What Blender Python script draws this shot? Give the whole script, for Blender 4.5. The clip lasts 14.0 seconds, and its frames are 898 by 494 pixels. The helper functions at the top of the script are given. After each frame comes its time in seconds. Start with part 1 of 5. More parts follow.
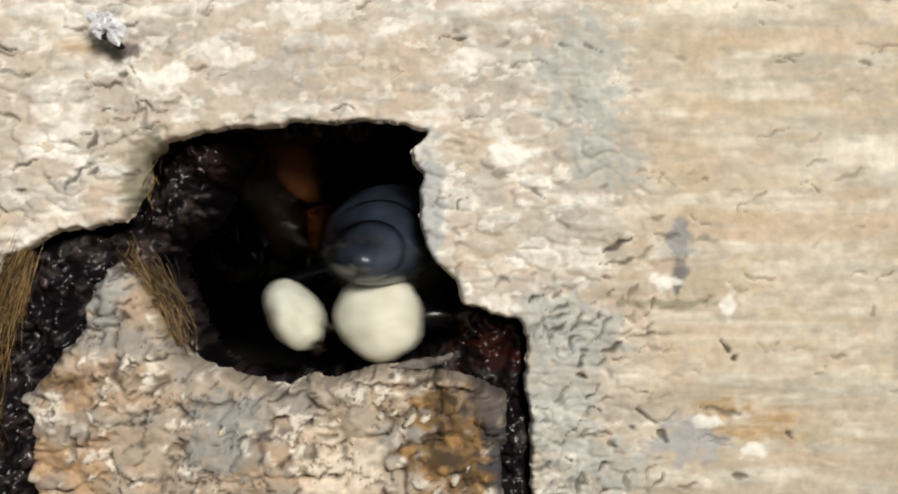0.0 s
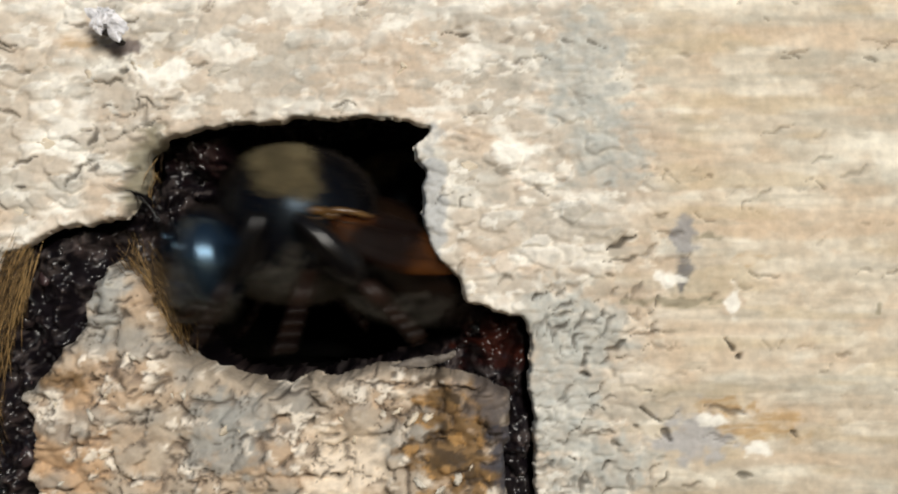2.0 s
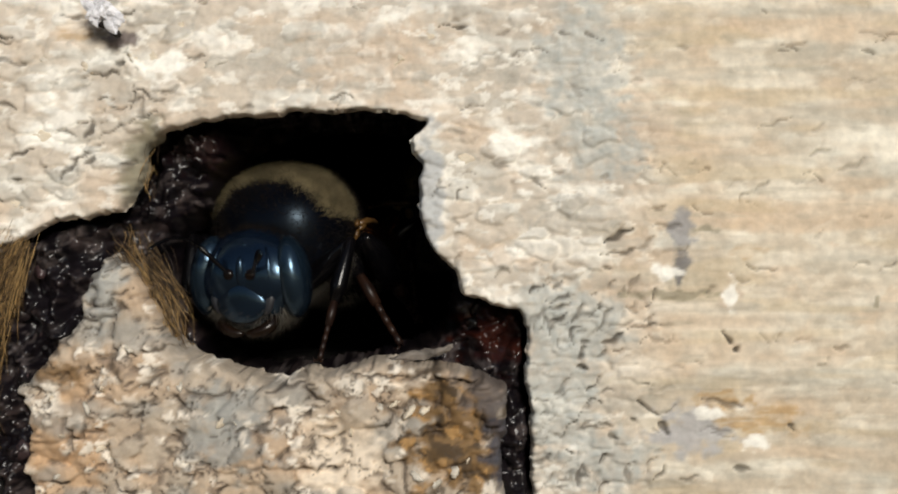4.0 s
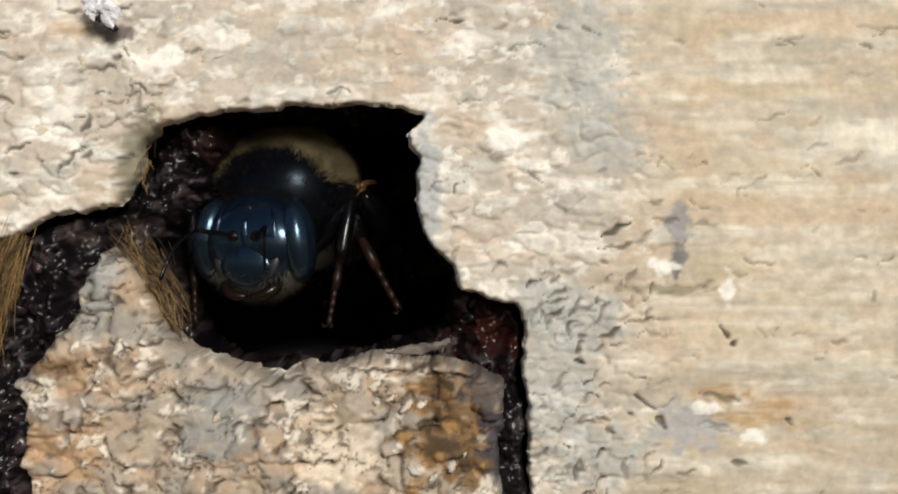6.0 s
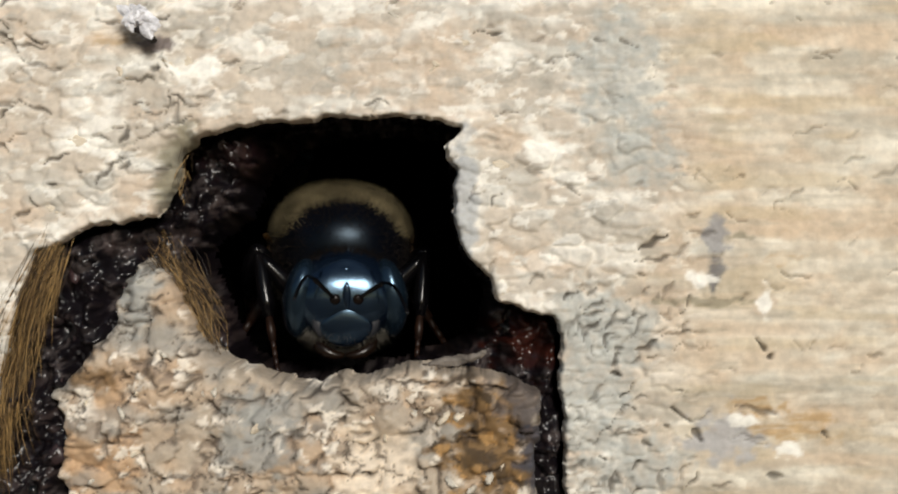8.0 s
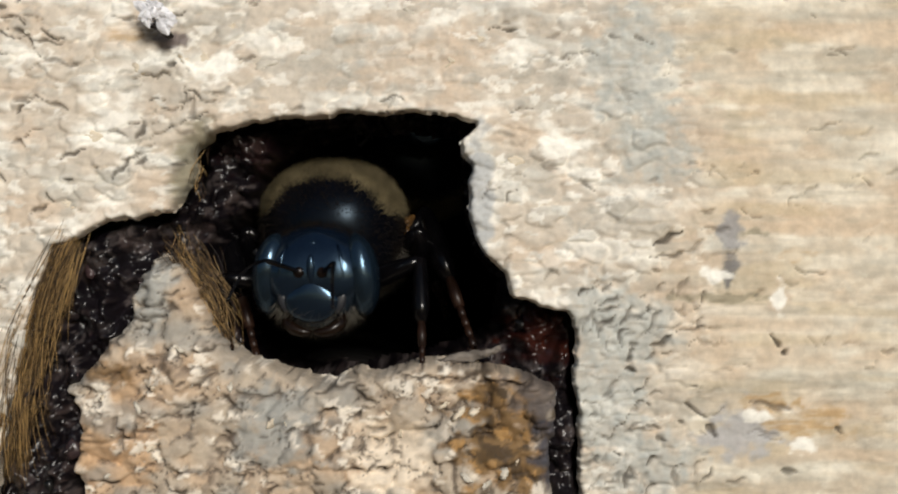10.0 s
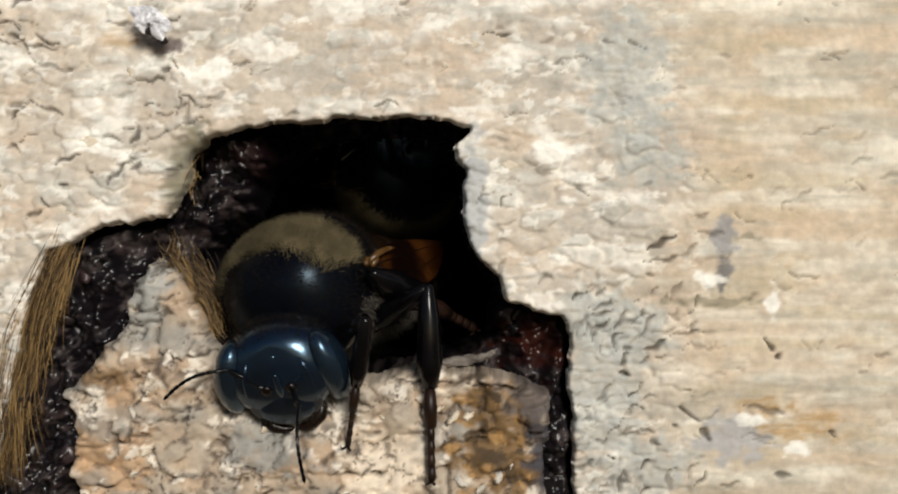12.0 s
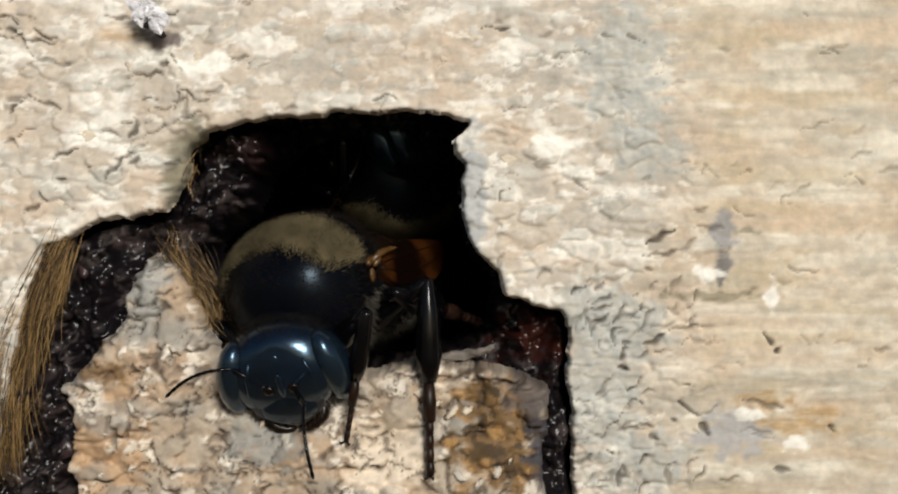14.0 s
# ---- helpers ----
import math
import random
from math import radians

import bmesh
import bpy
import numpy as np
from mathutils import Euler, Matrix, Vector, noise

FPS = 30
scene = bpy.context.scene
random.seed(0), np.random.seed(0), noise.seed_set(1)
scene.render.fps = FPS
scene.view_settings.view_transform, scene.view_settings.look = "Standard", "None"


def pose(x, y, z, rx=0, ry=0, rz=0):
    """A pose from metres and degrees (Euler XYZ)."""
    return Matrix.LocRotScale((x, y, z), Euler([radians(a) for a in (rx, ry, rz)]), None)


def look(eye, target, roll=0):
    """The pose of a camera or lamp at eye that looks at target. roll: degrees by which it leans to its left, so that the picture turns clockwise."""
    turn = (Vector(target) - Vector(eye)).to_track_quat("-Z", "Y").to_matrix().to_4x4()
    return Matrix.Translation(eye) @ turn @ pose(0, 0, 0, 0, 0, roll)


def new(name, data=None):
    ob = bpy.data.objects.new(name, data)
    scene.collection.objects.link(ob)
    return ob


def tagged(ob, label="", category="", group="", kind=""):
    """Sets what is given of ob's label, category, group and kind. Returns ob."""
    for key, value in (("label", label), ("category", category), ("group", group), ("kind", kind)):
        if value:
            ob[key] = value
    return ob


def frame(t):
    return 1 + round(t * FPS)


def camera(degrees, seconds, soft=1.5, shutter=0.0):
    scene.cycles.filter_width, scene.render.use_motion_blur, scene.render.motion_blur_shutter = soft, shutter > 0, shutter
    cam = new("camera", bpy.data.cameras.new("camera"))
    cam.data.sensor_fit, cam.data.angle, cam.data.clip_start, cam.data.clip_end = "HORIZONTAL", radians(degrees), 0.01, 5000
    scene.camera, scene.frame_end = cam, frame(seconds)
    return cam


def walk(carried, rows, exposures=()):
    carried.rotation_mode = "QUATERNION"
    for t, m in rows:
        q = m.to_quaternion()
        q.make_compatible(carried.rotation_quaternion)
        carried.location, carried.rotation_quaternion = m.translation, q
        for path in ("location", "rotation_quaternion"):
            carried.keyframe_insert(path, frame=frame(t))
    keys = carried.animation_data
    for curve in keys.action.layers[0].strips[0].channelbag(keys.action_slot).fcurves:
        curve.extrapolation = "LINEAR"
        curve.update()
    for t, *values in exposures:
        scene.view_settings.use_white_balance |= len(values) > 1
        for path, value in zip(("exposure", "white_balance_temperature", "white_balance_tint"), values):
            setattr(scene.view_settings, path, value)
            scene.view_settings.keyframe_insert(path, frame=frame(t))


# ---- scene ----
MM = 0.001
LENS = 40.0
HIGH = 0.15  # height of the nest entrance above the ground
cam = camera(LENS, 14.0, soft=2.0, shutter=0.5)
# seconds, then millimetres right, ahead and up of the entrance's middle, then roll
PATH = [
    (0.0, 0.0, -43.08, 0.0, 0.0), (0.5, 0.079, -42.99, 0.022, 0.0), (1.0, 0.015, -42.98, 0.021, 0.0),
    (1.5, -0.1, -42.97, -0.023, 0.0), (2.0, -0.095, -42.8, -0.091, 0.0), (2.5, -0.008, -42.63, -0.083, -0.03),
    (3.0, -0.062, -42.71, -0.146, -0.03), (5.5, 0.141, -42.7, -0.537, -0.03), (6.0, 0.111, -42.68, -0.544, -0.04),
    (6.5, 0.077, -42.72, -0.538, -0.04), (7.0, 0.074, -42.71, -0.535, -0.05), (7.1, -0.85, -42.71, -0.4, -0.1),
    (7.2, -1.18, -42.72, -0.33, -0.16), (9.3, -1.19, -42.73, -0.02, -0.27), (9.5, -1.527, -42.74, -0.408, -0.29), (10.0, -1.714, -42.84, -0.282, -0.31),
    (10.5, -1.883, -42.77, -0.602, -0.35), (11.0, -1.838, -42.81, -0.535, -0.34), (11.5, -1.564, -42.92, -0.191, -0.27),
    (12.0, -1.513, -42.93, -0.123, -0.25), (12.5, -1.692, -42.92, -0.134, -0.26), (13.0, -1.627, -42.9, -0.249, -0.26),
    (13.5, -1.556, -42.89, -0.18, -0.24), (14.0, -1.465, -42.87, -0.321, -0.22),
]
walk(cam, [(t, pose(x * MM, y * MM, HIGH + z * MM, 90, r, 0)) for t, x, y, z, r in PATH], exposures=[(0.0, -0.11), (14.0, -0.11)])

# ---- daylight: open sky behind the camera, soft high sun ----
world = bpy.data.worlds.new("sky")
scene.world = world
world.use_nodes = True
wn = world.node_tree.nodes
sky = wn.new("ShaderNodeTexSky")
sky.sky_type, sky.sun_disc = "NISHITA", False
sky.sun_elevation, sky.sun_rotation = radians(22), radians(163)
world.node_tree.links.new(sky.outputs[0], wn["Background"].inputs[0])
wn["Background"].inputs[1].default_value = 0.055
sun = new("sun", bpy.data.lights.new("sun", "SUN"))
sun.data.energy, sun.data.angle, sun.data.color = 3.3, radians(16), (1.0, 0.955, 0.88)
sun.matrix_world = look((0.3, -1.0, HIGH + 0.42), (0, 0, HIGH))


# ---- materials ----
def material(name, base, rough=0.7, metal=0.0, coat=0.0, ior=1.5):
    m = bpy.data.materials.new(name)
    m.use_nodes = True
    b = m.node_tree.nodes["Principled BSDF"]
    b.inputs["Base Color"].default_value = (*base, 1)
    b.inputs["Roughness"].default_value = rough
    b.inputs["Metallic"].default_value = metal
    b.inputs["Coat Weight"].default_value = coat
    b.inputs["Coat Roughness"].default_value = 0.12
    b.inputs["IOR"].default_value = ior
    return m


def noise_node(m, scale, detail=4.0, stretch=(1, 1, 1)):
    nt = m.node_tree
    co, mp, nz = nt.nodes.new("ShaderNodeTexCoord"), nt.nodes.new("ShaderNodeMapping"), nt.nodes.new("ShaderNodeTexNoise")
    mp.inputs["Scale"].default_value = stretch
    nz.inputs["Scale"].default_value, nz.inputs["Detail"].default_value = scale, detail
    nt.links.new(co.outputs["Object"], mp.inputs["Vector"])
    nt.links.new(mp.outputs[0], nz.inputs["Vector"])
    return nz


def ramped(m, nz, stops):
    r = m.node_tree.nodes.new("ShaderNodeValToRGB")
    while len(r.color_ramp.elements) < len(stops):
        r.color_ramp.elements.new(0.5)
    for e, (at, c) in zip(r.color_ramp.elements, stops):
        e.position, e.color = at, (*c, 1)
    m.node_tree.links.new(nz.outputs[0], r.inputs[0])
    return r


def bumped(m, nz, strength, depth):
    nt = m.node_tree
    b = nt.nodes.new("ShaderNodeBump")
    b.inputs["Strength"].default_value, b.inputs["Distance"].default_value = strength, depth
    nt.links.new(nz.outputs[0], b.inputs["Height"])
    nt.links.new(b.outputs[0], nt.nodes["Principled BSDF"].inputs["Normal"])


def grained(name, stops, scale, rough, bump_scale=0, bump=0.0, depth=0.0, stretch=(1, 1, 1), coat=0.0):
    """Colour from one noise, fine relief from a second, finer one."""
    m = material(name, (0.5, 0.5, 0.5), rough, coat=coat)
    r = ramped(m, noise_node(m, scale, 5, stretch), stops)
    m.node_tree.links.new(r.outputs[0], m.node_tree.nodes["Principled BSDF"].inputs["Base Color"])
    if bump:
        bumped(m, noise_node(m, bump_scale, 4, stretch), bump, depth)
    return m


def tinted(name, rough, fine, bump, depth, coat=0.0, lo=0.76, hi=1.24):
    """Colour from the sheet's own mineral tint, times a fine grain; fine relief."""
    m = material(name, (0.5, 0.5, 0.5), rough, coat=coat)
    nt = m.node_tree
    at = nt.nodes.new("ShaderNodeAttribute")
    at.attribute_name = "tint"
    r = ramped(m, noise_node(m, fine, 6), [(0.3, (lo, lo, lo)), (0.7, (hi, hi, hi))])
    mix = nt.nodes.new("ShaderNodeMix")
    mix.data_type, mix.blend_type = "RGBA", "MULTIPLY"
    mix.inputs[0].default_value = 1.0
    nt.links.new(at.outputs["Color"], mix.inputs[6])
    nt.links.new(r.outputs[0], mix.inputs[7])
    nt.links.new(mix.outputs[2], nt.nodes["Principled BSDF"].inputs["Base Color"])
    bumped(m, noise_node(m, fine * 0.7, 5), bump, depth)
    return m


WOOD = tinted("weathered wood and dried mud", 0.88, 2600, 0.2, 0.00006, lo=0.86, hi=1.14)
CLAY = tinted("dried clay and wax", 0.8, 2600, 0.28, 0.00007, lo=0.84, hi=1.16)
RESIN_BEAD = tinted("resin bead", 0.3, 900, 0.1, 0.0001, lo=0.5, hi=1.4)
RESIN = tinted("sticky dark resin", 0.3, 900, 0.1, 0.00014, lo=0.6, hi=1.4)
BARK = grained("log bark", [(0.3, (0.16, 0.12, 0.08)), (0.5, (0.36, 0.28, 0.19)), (0.72, (0.55, 0.45, 0.33))], 60, 0.9, 200, 0.8, 0.003, (0.25, 1, 1))
END_GRAIN = material("end grain", (0.4, 0.3, 0.2), 0.85)
nt = END_GRAIN.node_tree
co, wave = nt.nodes.new("ShaderNodeTexCoord"), nt.nodes.new("ShaderNodeTexWave")
wave.wave_type, wave.rings_direction = "RINGS", "X"
wave.inputs["Scale"].default_value, wave.inputs["Distortion"].default_value, wave.inputs["Detail"].default_value = 40, 5, 3
shift = nt.nodes.new("ShaderNodeMapping")
shift.inputs["Location"].default_value = (0, -0.11, -0.148)
nt.links.new(co.outputs["Object"], shift.inputs["Vector"])
nt.links.new(shift.outputs[0], wave.inputs["Vector"])
nt.links.new(ramped(END_GRAIN, wave, [(0.2, (0.24, 0.17, 0.1)), (0.8, (0.46, 0.36, 0.24))]).outputs[0], nt.nodes["Principled BSDF"].inputs["Base Color"])
# near-black colour stands in for the chamber's shade where sun would reach in
DARKENED_WOOD = grained("hollow wood darkened for shade", [(0.3, (0.003, 0.002, 0.0015)), (0.7, (0.011, 0.006, 0.004))], 300, 0.75, 900, 0.6, 0.0004)
SOIL = grained("bare soil", [(0.3, (0.09, 0.06, 0.035)), (0.55, (0.2, 0.14, 0.08)), (0.75, (0.3, 0.23, 0.14))], 9, 0.95, 60, 0.7, 0.01)
STRAW = grained("dry plant fibre", [(0.3, (0.13, 0.075, 0.025)), (0.5, (0.33, 0.2, 0.075)), (0.72, (0.52, 0.38, 0.18))], 1400, 0.6, 4000, 0.3, 0.00003)
nt = STRAW.node_tree
ramp = next(n for n in nt.nodes if n.type == "VALTORGB")
nt.links.new(nt.nodes.new("ShaderNodeNewGeometry").outputs["Random Per Island"], ramp.inputs[0])
for el, at, c in zip(ramp.color_ramp.elements, (0.0, 0.45, 1.0), ((0.01, 0.006, 0.004), (0.085, 0.046, 0.013), (0.5, 0.32, 0.12))):
    el.position, el.color = at, (*c, 1)
LICHEN = grained("white lichen", [(0.3, (0.4, 0.4, 0.42)), (0.6, (0.85, 0.85, 0.88))], 2500, 0.85, 6000, 0.5, 0.0001)
FLAKE = grained("bark flake", [(0.25, (0.45, 0.38, 0.29)), (0.5, (0.63, 0.55, 0.43)), (0.75, (0.78, 0.71, 0.58))], 700, 0.88, 5000, 0.4, 0.00006)
SCALE_GREY = grained("grey mud scale", [(0.3, (0.46, 0.42, 0.35)), (0.7, (0.66, 0.62, 0.54))], 900, 0.88, 5000, 0.4, 0.00006)
OLD_WOOD = grained("old grey wood", [(0.3, (0.04, 0.032, 0.026)), (0.7, (0.2, 0.175, 0.15))], 1800, 0.8, 5000, 0.4, 0.00006)
CHITIN = grained("blue-black chitin", [(0.3, (0.0015, 0.003, 0.0065)), (0.7, (0.0035, 0.0075, 0.016))], 900, 0.2, 5000, 0.12, 0.00004)
THORAX_SHELL = grained("matt black thorax shell", [(0.3, (0.001, 0.0014, 0.0024)), (0.7, (0.002, 0.0026, 0.005))], 900, 0.28, 6000, 0.08, 0.00003)
# slate base colour carries the bluish-white sheen on the forager's abdomen
SHEEN_SHELL = grained("abdomen shell with painted slate sheen", [(0.35, (0.003, 0.004, 0.007)), (0.7, (0.05, 0.066, 0.1))], 380, 0.3, 1500, 0.15, 0.0001)
LEG_SHELL = grained("black leg shell", [(0.3, (0.001, 0.001, 0.0015)), (0.7, (0.004, 0.0035, 0.004))], 1200, 0.19, 8000, 0.1, 0.00002)
TARSUS = grained("brown foot shell", [(0.3, (0.006, 0.003, 0.0025)), (0.7, (0.022, 0.01, 0.006))], 1500, 0.4)
EYE_SHELL = grained("faceted eye", [(0.3, (0.0025, 0.0045, 0.0075)), (0.7, (0.006, 0.012, 0.02))], 700, 0.22, 14000, 0.12, 0.00003)
BROWN_SHELL = grained("dark brown chitin", [(0.3, (0.003, 0.002, 0.002)), (0.7, (0.012, 0.006, 0.003))], 700, 0.25, 7000, 0.15, 0.00002)
HORN = grained("pale horn", [(0.3, (0.008, 0.009, 0.012)), (0.7, (0.026, 0.028, 0.034))], 1500, 0.45)
AMBER = grained("amber wing membrane", [(0.42, (0.006, 0.002, 0.001)), (0.66, (0.1, 0.032, 0.006))], 420, 0.5, 900, 0.5, 0.0001)
AMBER.node_tree.nodes["Principled BSDF"].inputs["Specular IOR Level"].default_value = 0.08
AMBER.node_tree.nodes["Principled BSDF"].inputs["Alpha"].default_value = 0.6
YELLOW_SHELL = grained("yellow wing base", [(0.3, (0.05, 0.022, 0.006)), (0.7, (0.17, 0.092, 0.028))], 1500, 0.35)
FUR_BUFF = grained("buff fur", [(0.3, (0.05, 0.04, 0.021)), (0.7, (0.165, 0.134, 0.074))], 1200, 0.8)
FUR_DARK = grained("dark brown fur", [(0.3, (0.003, 0.002, 0.002)), (0.7, (0.011, 0.007, 0.004))], 1200, 0.75)
FUR_GREY = grained("grey fur", [(0.3, (0.04, 0.036, 0.029)), (0.7, (0.15, 0.138, 0.115))], 1200, 0.75)
for fur in (FUR_BUFF, FUR_DARK, FUR_GREY):
    fur.node_tree.nodes["Principled BSDF"].inputs["Specular IOR Level"].default_value = 0.15
for shell in (LEG_SHELL, BROWN_SHELL, TARSUS):
    shell.node_tree.nodes["Principled BSDF"].inputs["Specular IOR Level"].default_value = 0.22
SHEEN_SHELL.node_tree.nodes["Principled BSDF"].inputs["Specular IOR Level"].default_value = 0.9
RESIN.node_tree.nodes["Principled BSDF"].inputs["Specular IOR Level"].default_value = 0.38
for shell in (CHITIN, EYE_SHELL):  # steel-blue sheen: the sky's blue reflection put into the tint
    shell.node_tree.nodes["Principled BSDF"].inputs["Specular IOR Level"].default_value = 0.95
    shell.node_tree.nodes["Principled BSDF"].inputs["Specular Tint"].default_value = (0.45, 0.72, 1.0, 1)
THORAX_SHELL.node_tree.nodes["Principled BSDF"].inputs["Specular IOR Level"].default_value = 0.15
# sky blue tinted into the thorax's reflections as well
THORAX_SHELL.node_tree.nodes["Principled BSDF"].inputs["Specular Tint"].default_value = (0.6, 0.8, 1.0, 1)
POLLEN = grained("packed cream pollen", [(0.3, (0.58, 0.57, 0.45)), (0.7, (0.78, 0.77, 0.65))], 1500, 0.9, 7000, 0.4, 0.00005)


# ---- noise on arrays ----
def perlin(x, y, seed=0):
    rng = np.random.RandomState(seed)
    perm = rng.permutation(256)
    ang = rng.rand(256) * 2 * np.pi
    gx, gy = np.cos(ang), np.sin(ang)
    xi, yi = np.floor(x).astype(int), np.floor(y).astype(int)
    xf, yf = x - xi, y - yi
    u, v = xf * xf * xf * (xf * (xf * 6 - 15) + 10), yf * yf * yf * (yf * (yf * 6 - 15) + 10)

    def corner(i, j):
        k = perm[(perm[(xi + i) & 255] + yi + j) & 255]
        return gx[k] * (xf - i) + gy[k] * (yf - j)

    a = corner(0, 0) * (1 - u) + corner(1, 0) * u
    b = corner(0, 1) * (1 - u) + corner(1, 1) * u
    return (a * (1 - v) + b * v) * 1.5


def fbm(x, y, octaves=4, seed=0, gain=0.5):
    total, amp = 0, 1.0
    for o in range(octaves):
        total = total + amp * perlin(x * 2 ** o, y * 2 ** o, seed + o)
        amp *= gain
    return total


def smooth(a, b, v):
    t = np.clip((v - a) / (b - a), 0, 1)
    return t * t * (3 - 2 * t)


def edge_distance(X, Z, loop):
    """Distance to a closed outline, positive outside, negative within."""
    best = np.full(X.shape, 1e9)
    inside = np.zeros(X.shape, bool)
    for (x0, z0), (x1, z1) in zip(loop, loop[1:] + loop[:1]):
        dx, dz = x1 - x0, z1 - z0
        t = np.clip(((X - x0) * dx + (Z - z0) * dz) / (dx * dx + dz * dz + 1e-12), 0, 1)
        best = np.minimum(best, np.hypot(X - x0 - t * dx, Z - z0 - t * dz))
        cross = (z0 > Z) != (z1 > Z)
        inside ^= cross & (X < (x1 - x0) * (Z - z0) / (z1 - z0 + 1e-12) + x0)
    return np.where(inside, -best, best)


def trim(X, Z, e, cut, step=0.07):
    """Draw the grid points just past the edge back on to it, for a clean broken edge."""
    gz, gx = np.gradient(e, step) if min(e.shape) > 1 else (np.zeros(e.shape), np.ones(e.shape))
    past = np.where(e < cut, np.clip((e - cut) / (gx * gx + gz * gz + 0.05), -2.2 * step, 0), 0)
    return X - past * gx, Z - past * gz, e > cut - 1.5 * step


def cells(X, Z, wide, high, seed, warp=0.35):
    """Uneven cells: distance to the cell's middle, to its border, and two random values for each cell."""
    x = X / wide + warp * fbm(X / wide * 0.9, Z / high * 0.9, 3, seed + 1)
    z = Z / high + warp * fbm(X / wide * 0.9, Z / high * 0.9, 3, seed + 5)
    rng = np.random.RandomState(seed)
    perm, tab = rng.permutation(256), rng.rand(256, 4)
    xi, zi = np.floor(x).astype(int), np.floor(z).astype(int)
    f1, f2 = np.full(X.shape, 9.0), np.full(X.shape, 9.0)
    r1, r2 = np.zeros(X.shape), np.zeros(X.shape)
    for i in (-1, 0, 1):
        for j in (-1, 0, 1):
            k = perm[(perm[(xi + i) & 255] + zi + j) & 255]
            d = np.hypot(xi + i + 0.1 + 0.8 * tab[k, 0] - x, zi + j + 0.1 + 0.8 * tab[k, 1] - z)
            near = d < f1
            f2 = np.where(near, f1, np.minimum(f2, d))
            r1, r2 = np.where(near, tab[k, 2], r1), np.where(near, tab[k, 3], r2)
            f1 = np.where(near, d, f1)
    return f1, f2 - f1, r1, r2


def cracks(X, Z, marks):
    """Short bowed cracks (from x, z, to x, z, half width, bow, strength): their dark gap, and the curled edge above each."""
    gap, curl = np.zeros(X.shape), np.zeros(X.shape)
    for x0, z0, x1, z1, w, bow, deep in marks:
        near = (X > min(x0, x1) - 0.6) & (X < max(x0, x1) + 0.6) & (Z > min(z0, z1) - 0.6) & (Z < max(z0, z1) + 0.6)
        if not near.any():
            continue
        x, z = X[near], Z[near]
        L = math.hypot(x1 - x0, z1 - z0)
        ux, uz = (x1 - x0) / L, (z1 - z0) / L
        u = ((x - x0) * ux + (z - z0) * uz) / L
        v = (z - z0) * ux - (x - x0) * uz - bow * 4 * u * (1 - u) + 0.05 * np.sin(9 * x + 5 * z)
        on = np.sqrt(np.clip(4 * u * (1 - u), 0, 1))
        half = w * on * (0.75 + 0.45 * np.sin(4.1 * u + 7 * x0))
        gap[near] = np.maximum(gap[near], deep * (1 - smooth(0.35, 1.25, np.abs(v) / (half + 0.004))) * (on > 0.05))
        curl[near] = np.maximum(curl[near], deep * on * np.where(v > 0, np.exp(-v / 0.16), 0))
    return gap, curl


def scatter_cracks(seed, count, box, flow, lengths, widths, wanted):
    """Seeded cracks in a box; flow(x, z) gives their usual slope in degrees, wanted(x, z) how likely one is."""
    rng = np.random.RandomState(seed)
    made = []
    while len(made) < count:
        x, z = rng.uniform(box[0], box[1]), rng.uniform(box[2], box[3])
        if rng.rand() > wanted(x, z):
            continue
        a = radians(flow(x, z) + rng.normal() * 24)
        L = rng.uniform(*lengths) * rng.uniform(0.6, 1.3)
        made.append((x - L / 2 * math.cos(a), z - L / 2 * math.sin(a), x + L / 2 * math.cos(a), z + L / 2 * math.sin(a), rng.uniform(*widths), L * rng.normal() * 0.13, rng.uniform(0.3, 1.0)))
    return made


def spot(X, Z, x, z, rx, rz, seed, ragged=0.5):
    """A ragged stain: one in its middle, nought outside."""
    r = np.hypot((X - x) / rx, (Z - z) / rz) + ragged * fbm(X * 1.3, Z * 1.8, 4, seed)
    return 1 - smooth(0.55, 1.1, r)


# ---- meshes ----
def part(name, bm, mat, parent=None, label="", smooth_shade=True):
    me = bpy.data.meshes.new(name)
    bm.to_mesh(me)
    bm.free()
    me.transform(Matrix.Scale(MM, 4))
    me.materials.append(mat)
    if smooth_shade:
        me.polygons.foreach_set("use_smooth", [True] * len(me.polygons))
    ob = new(name, me)
    ob.parent = parent
    return tagged(ob, label)


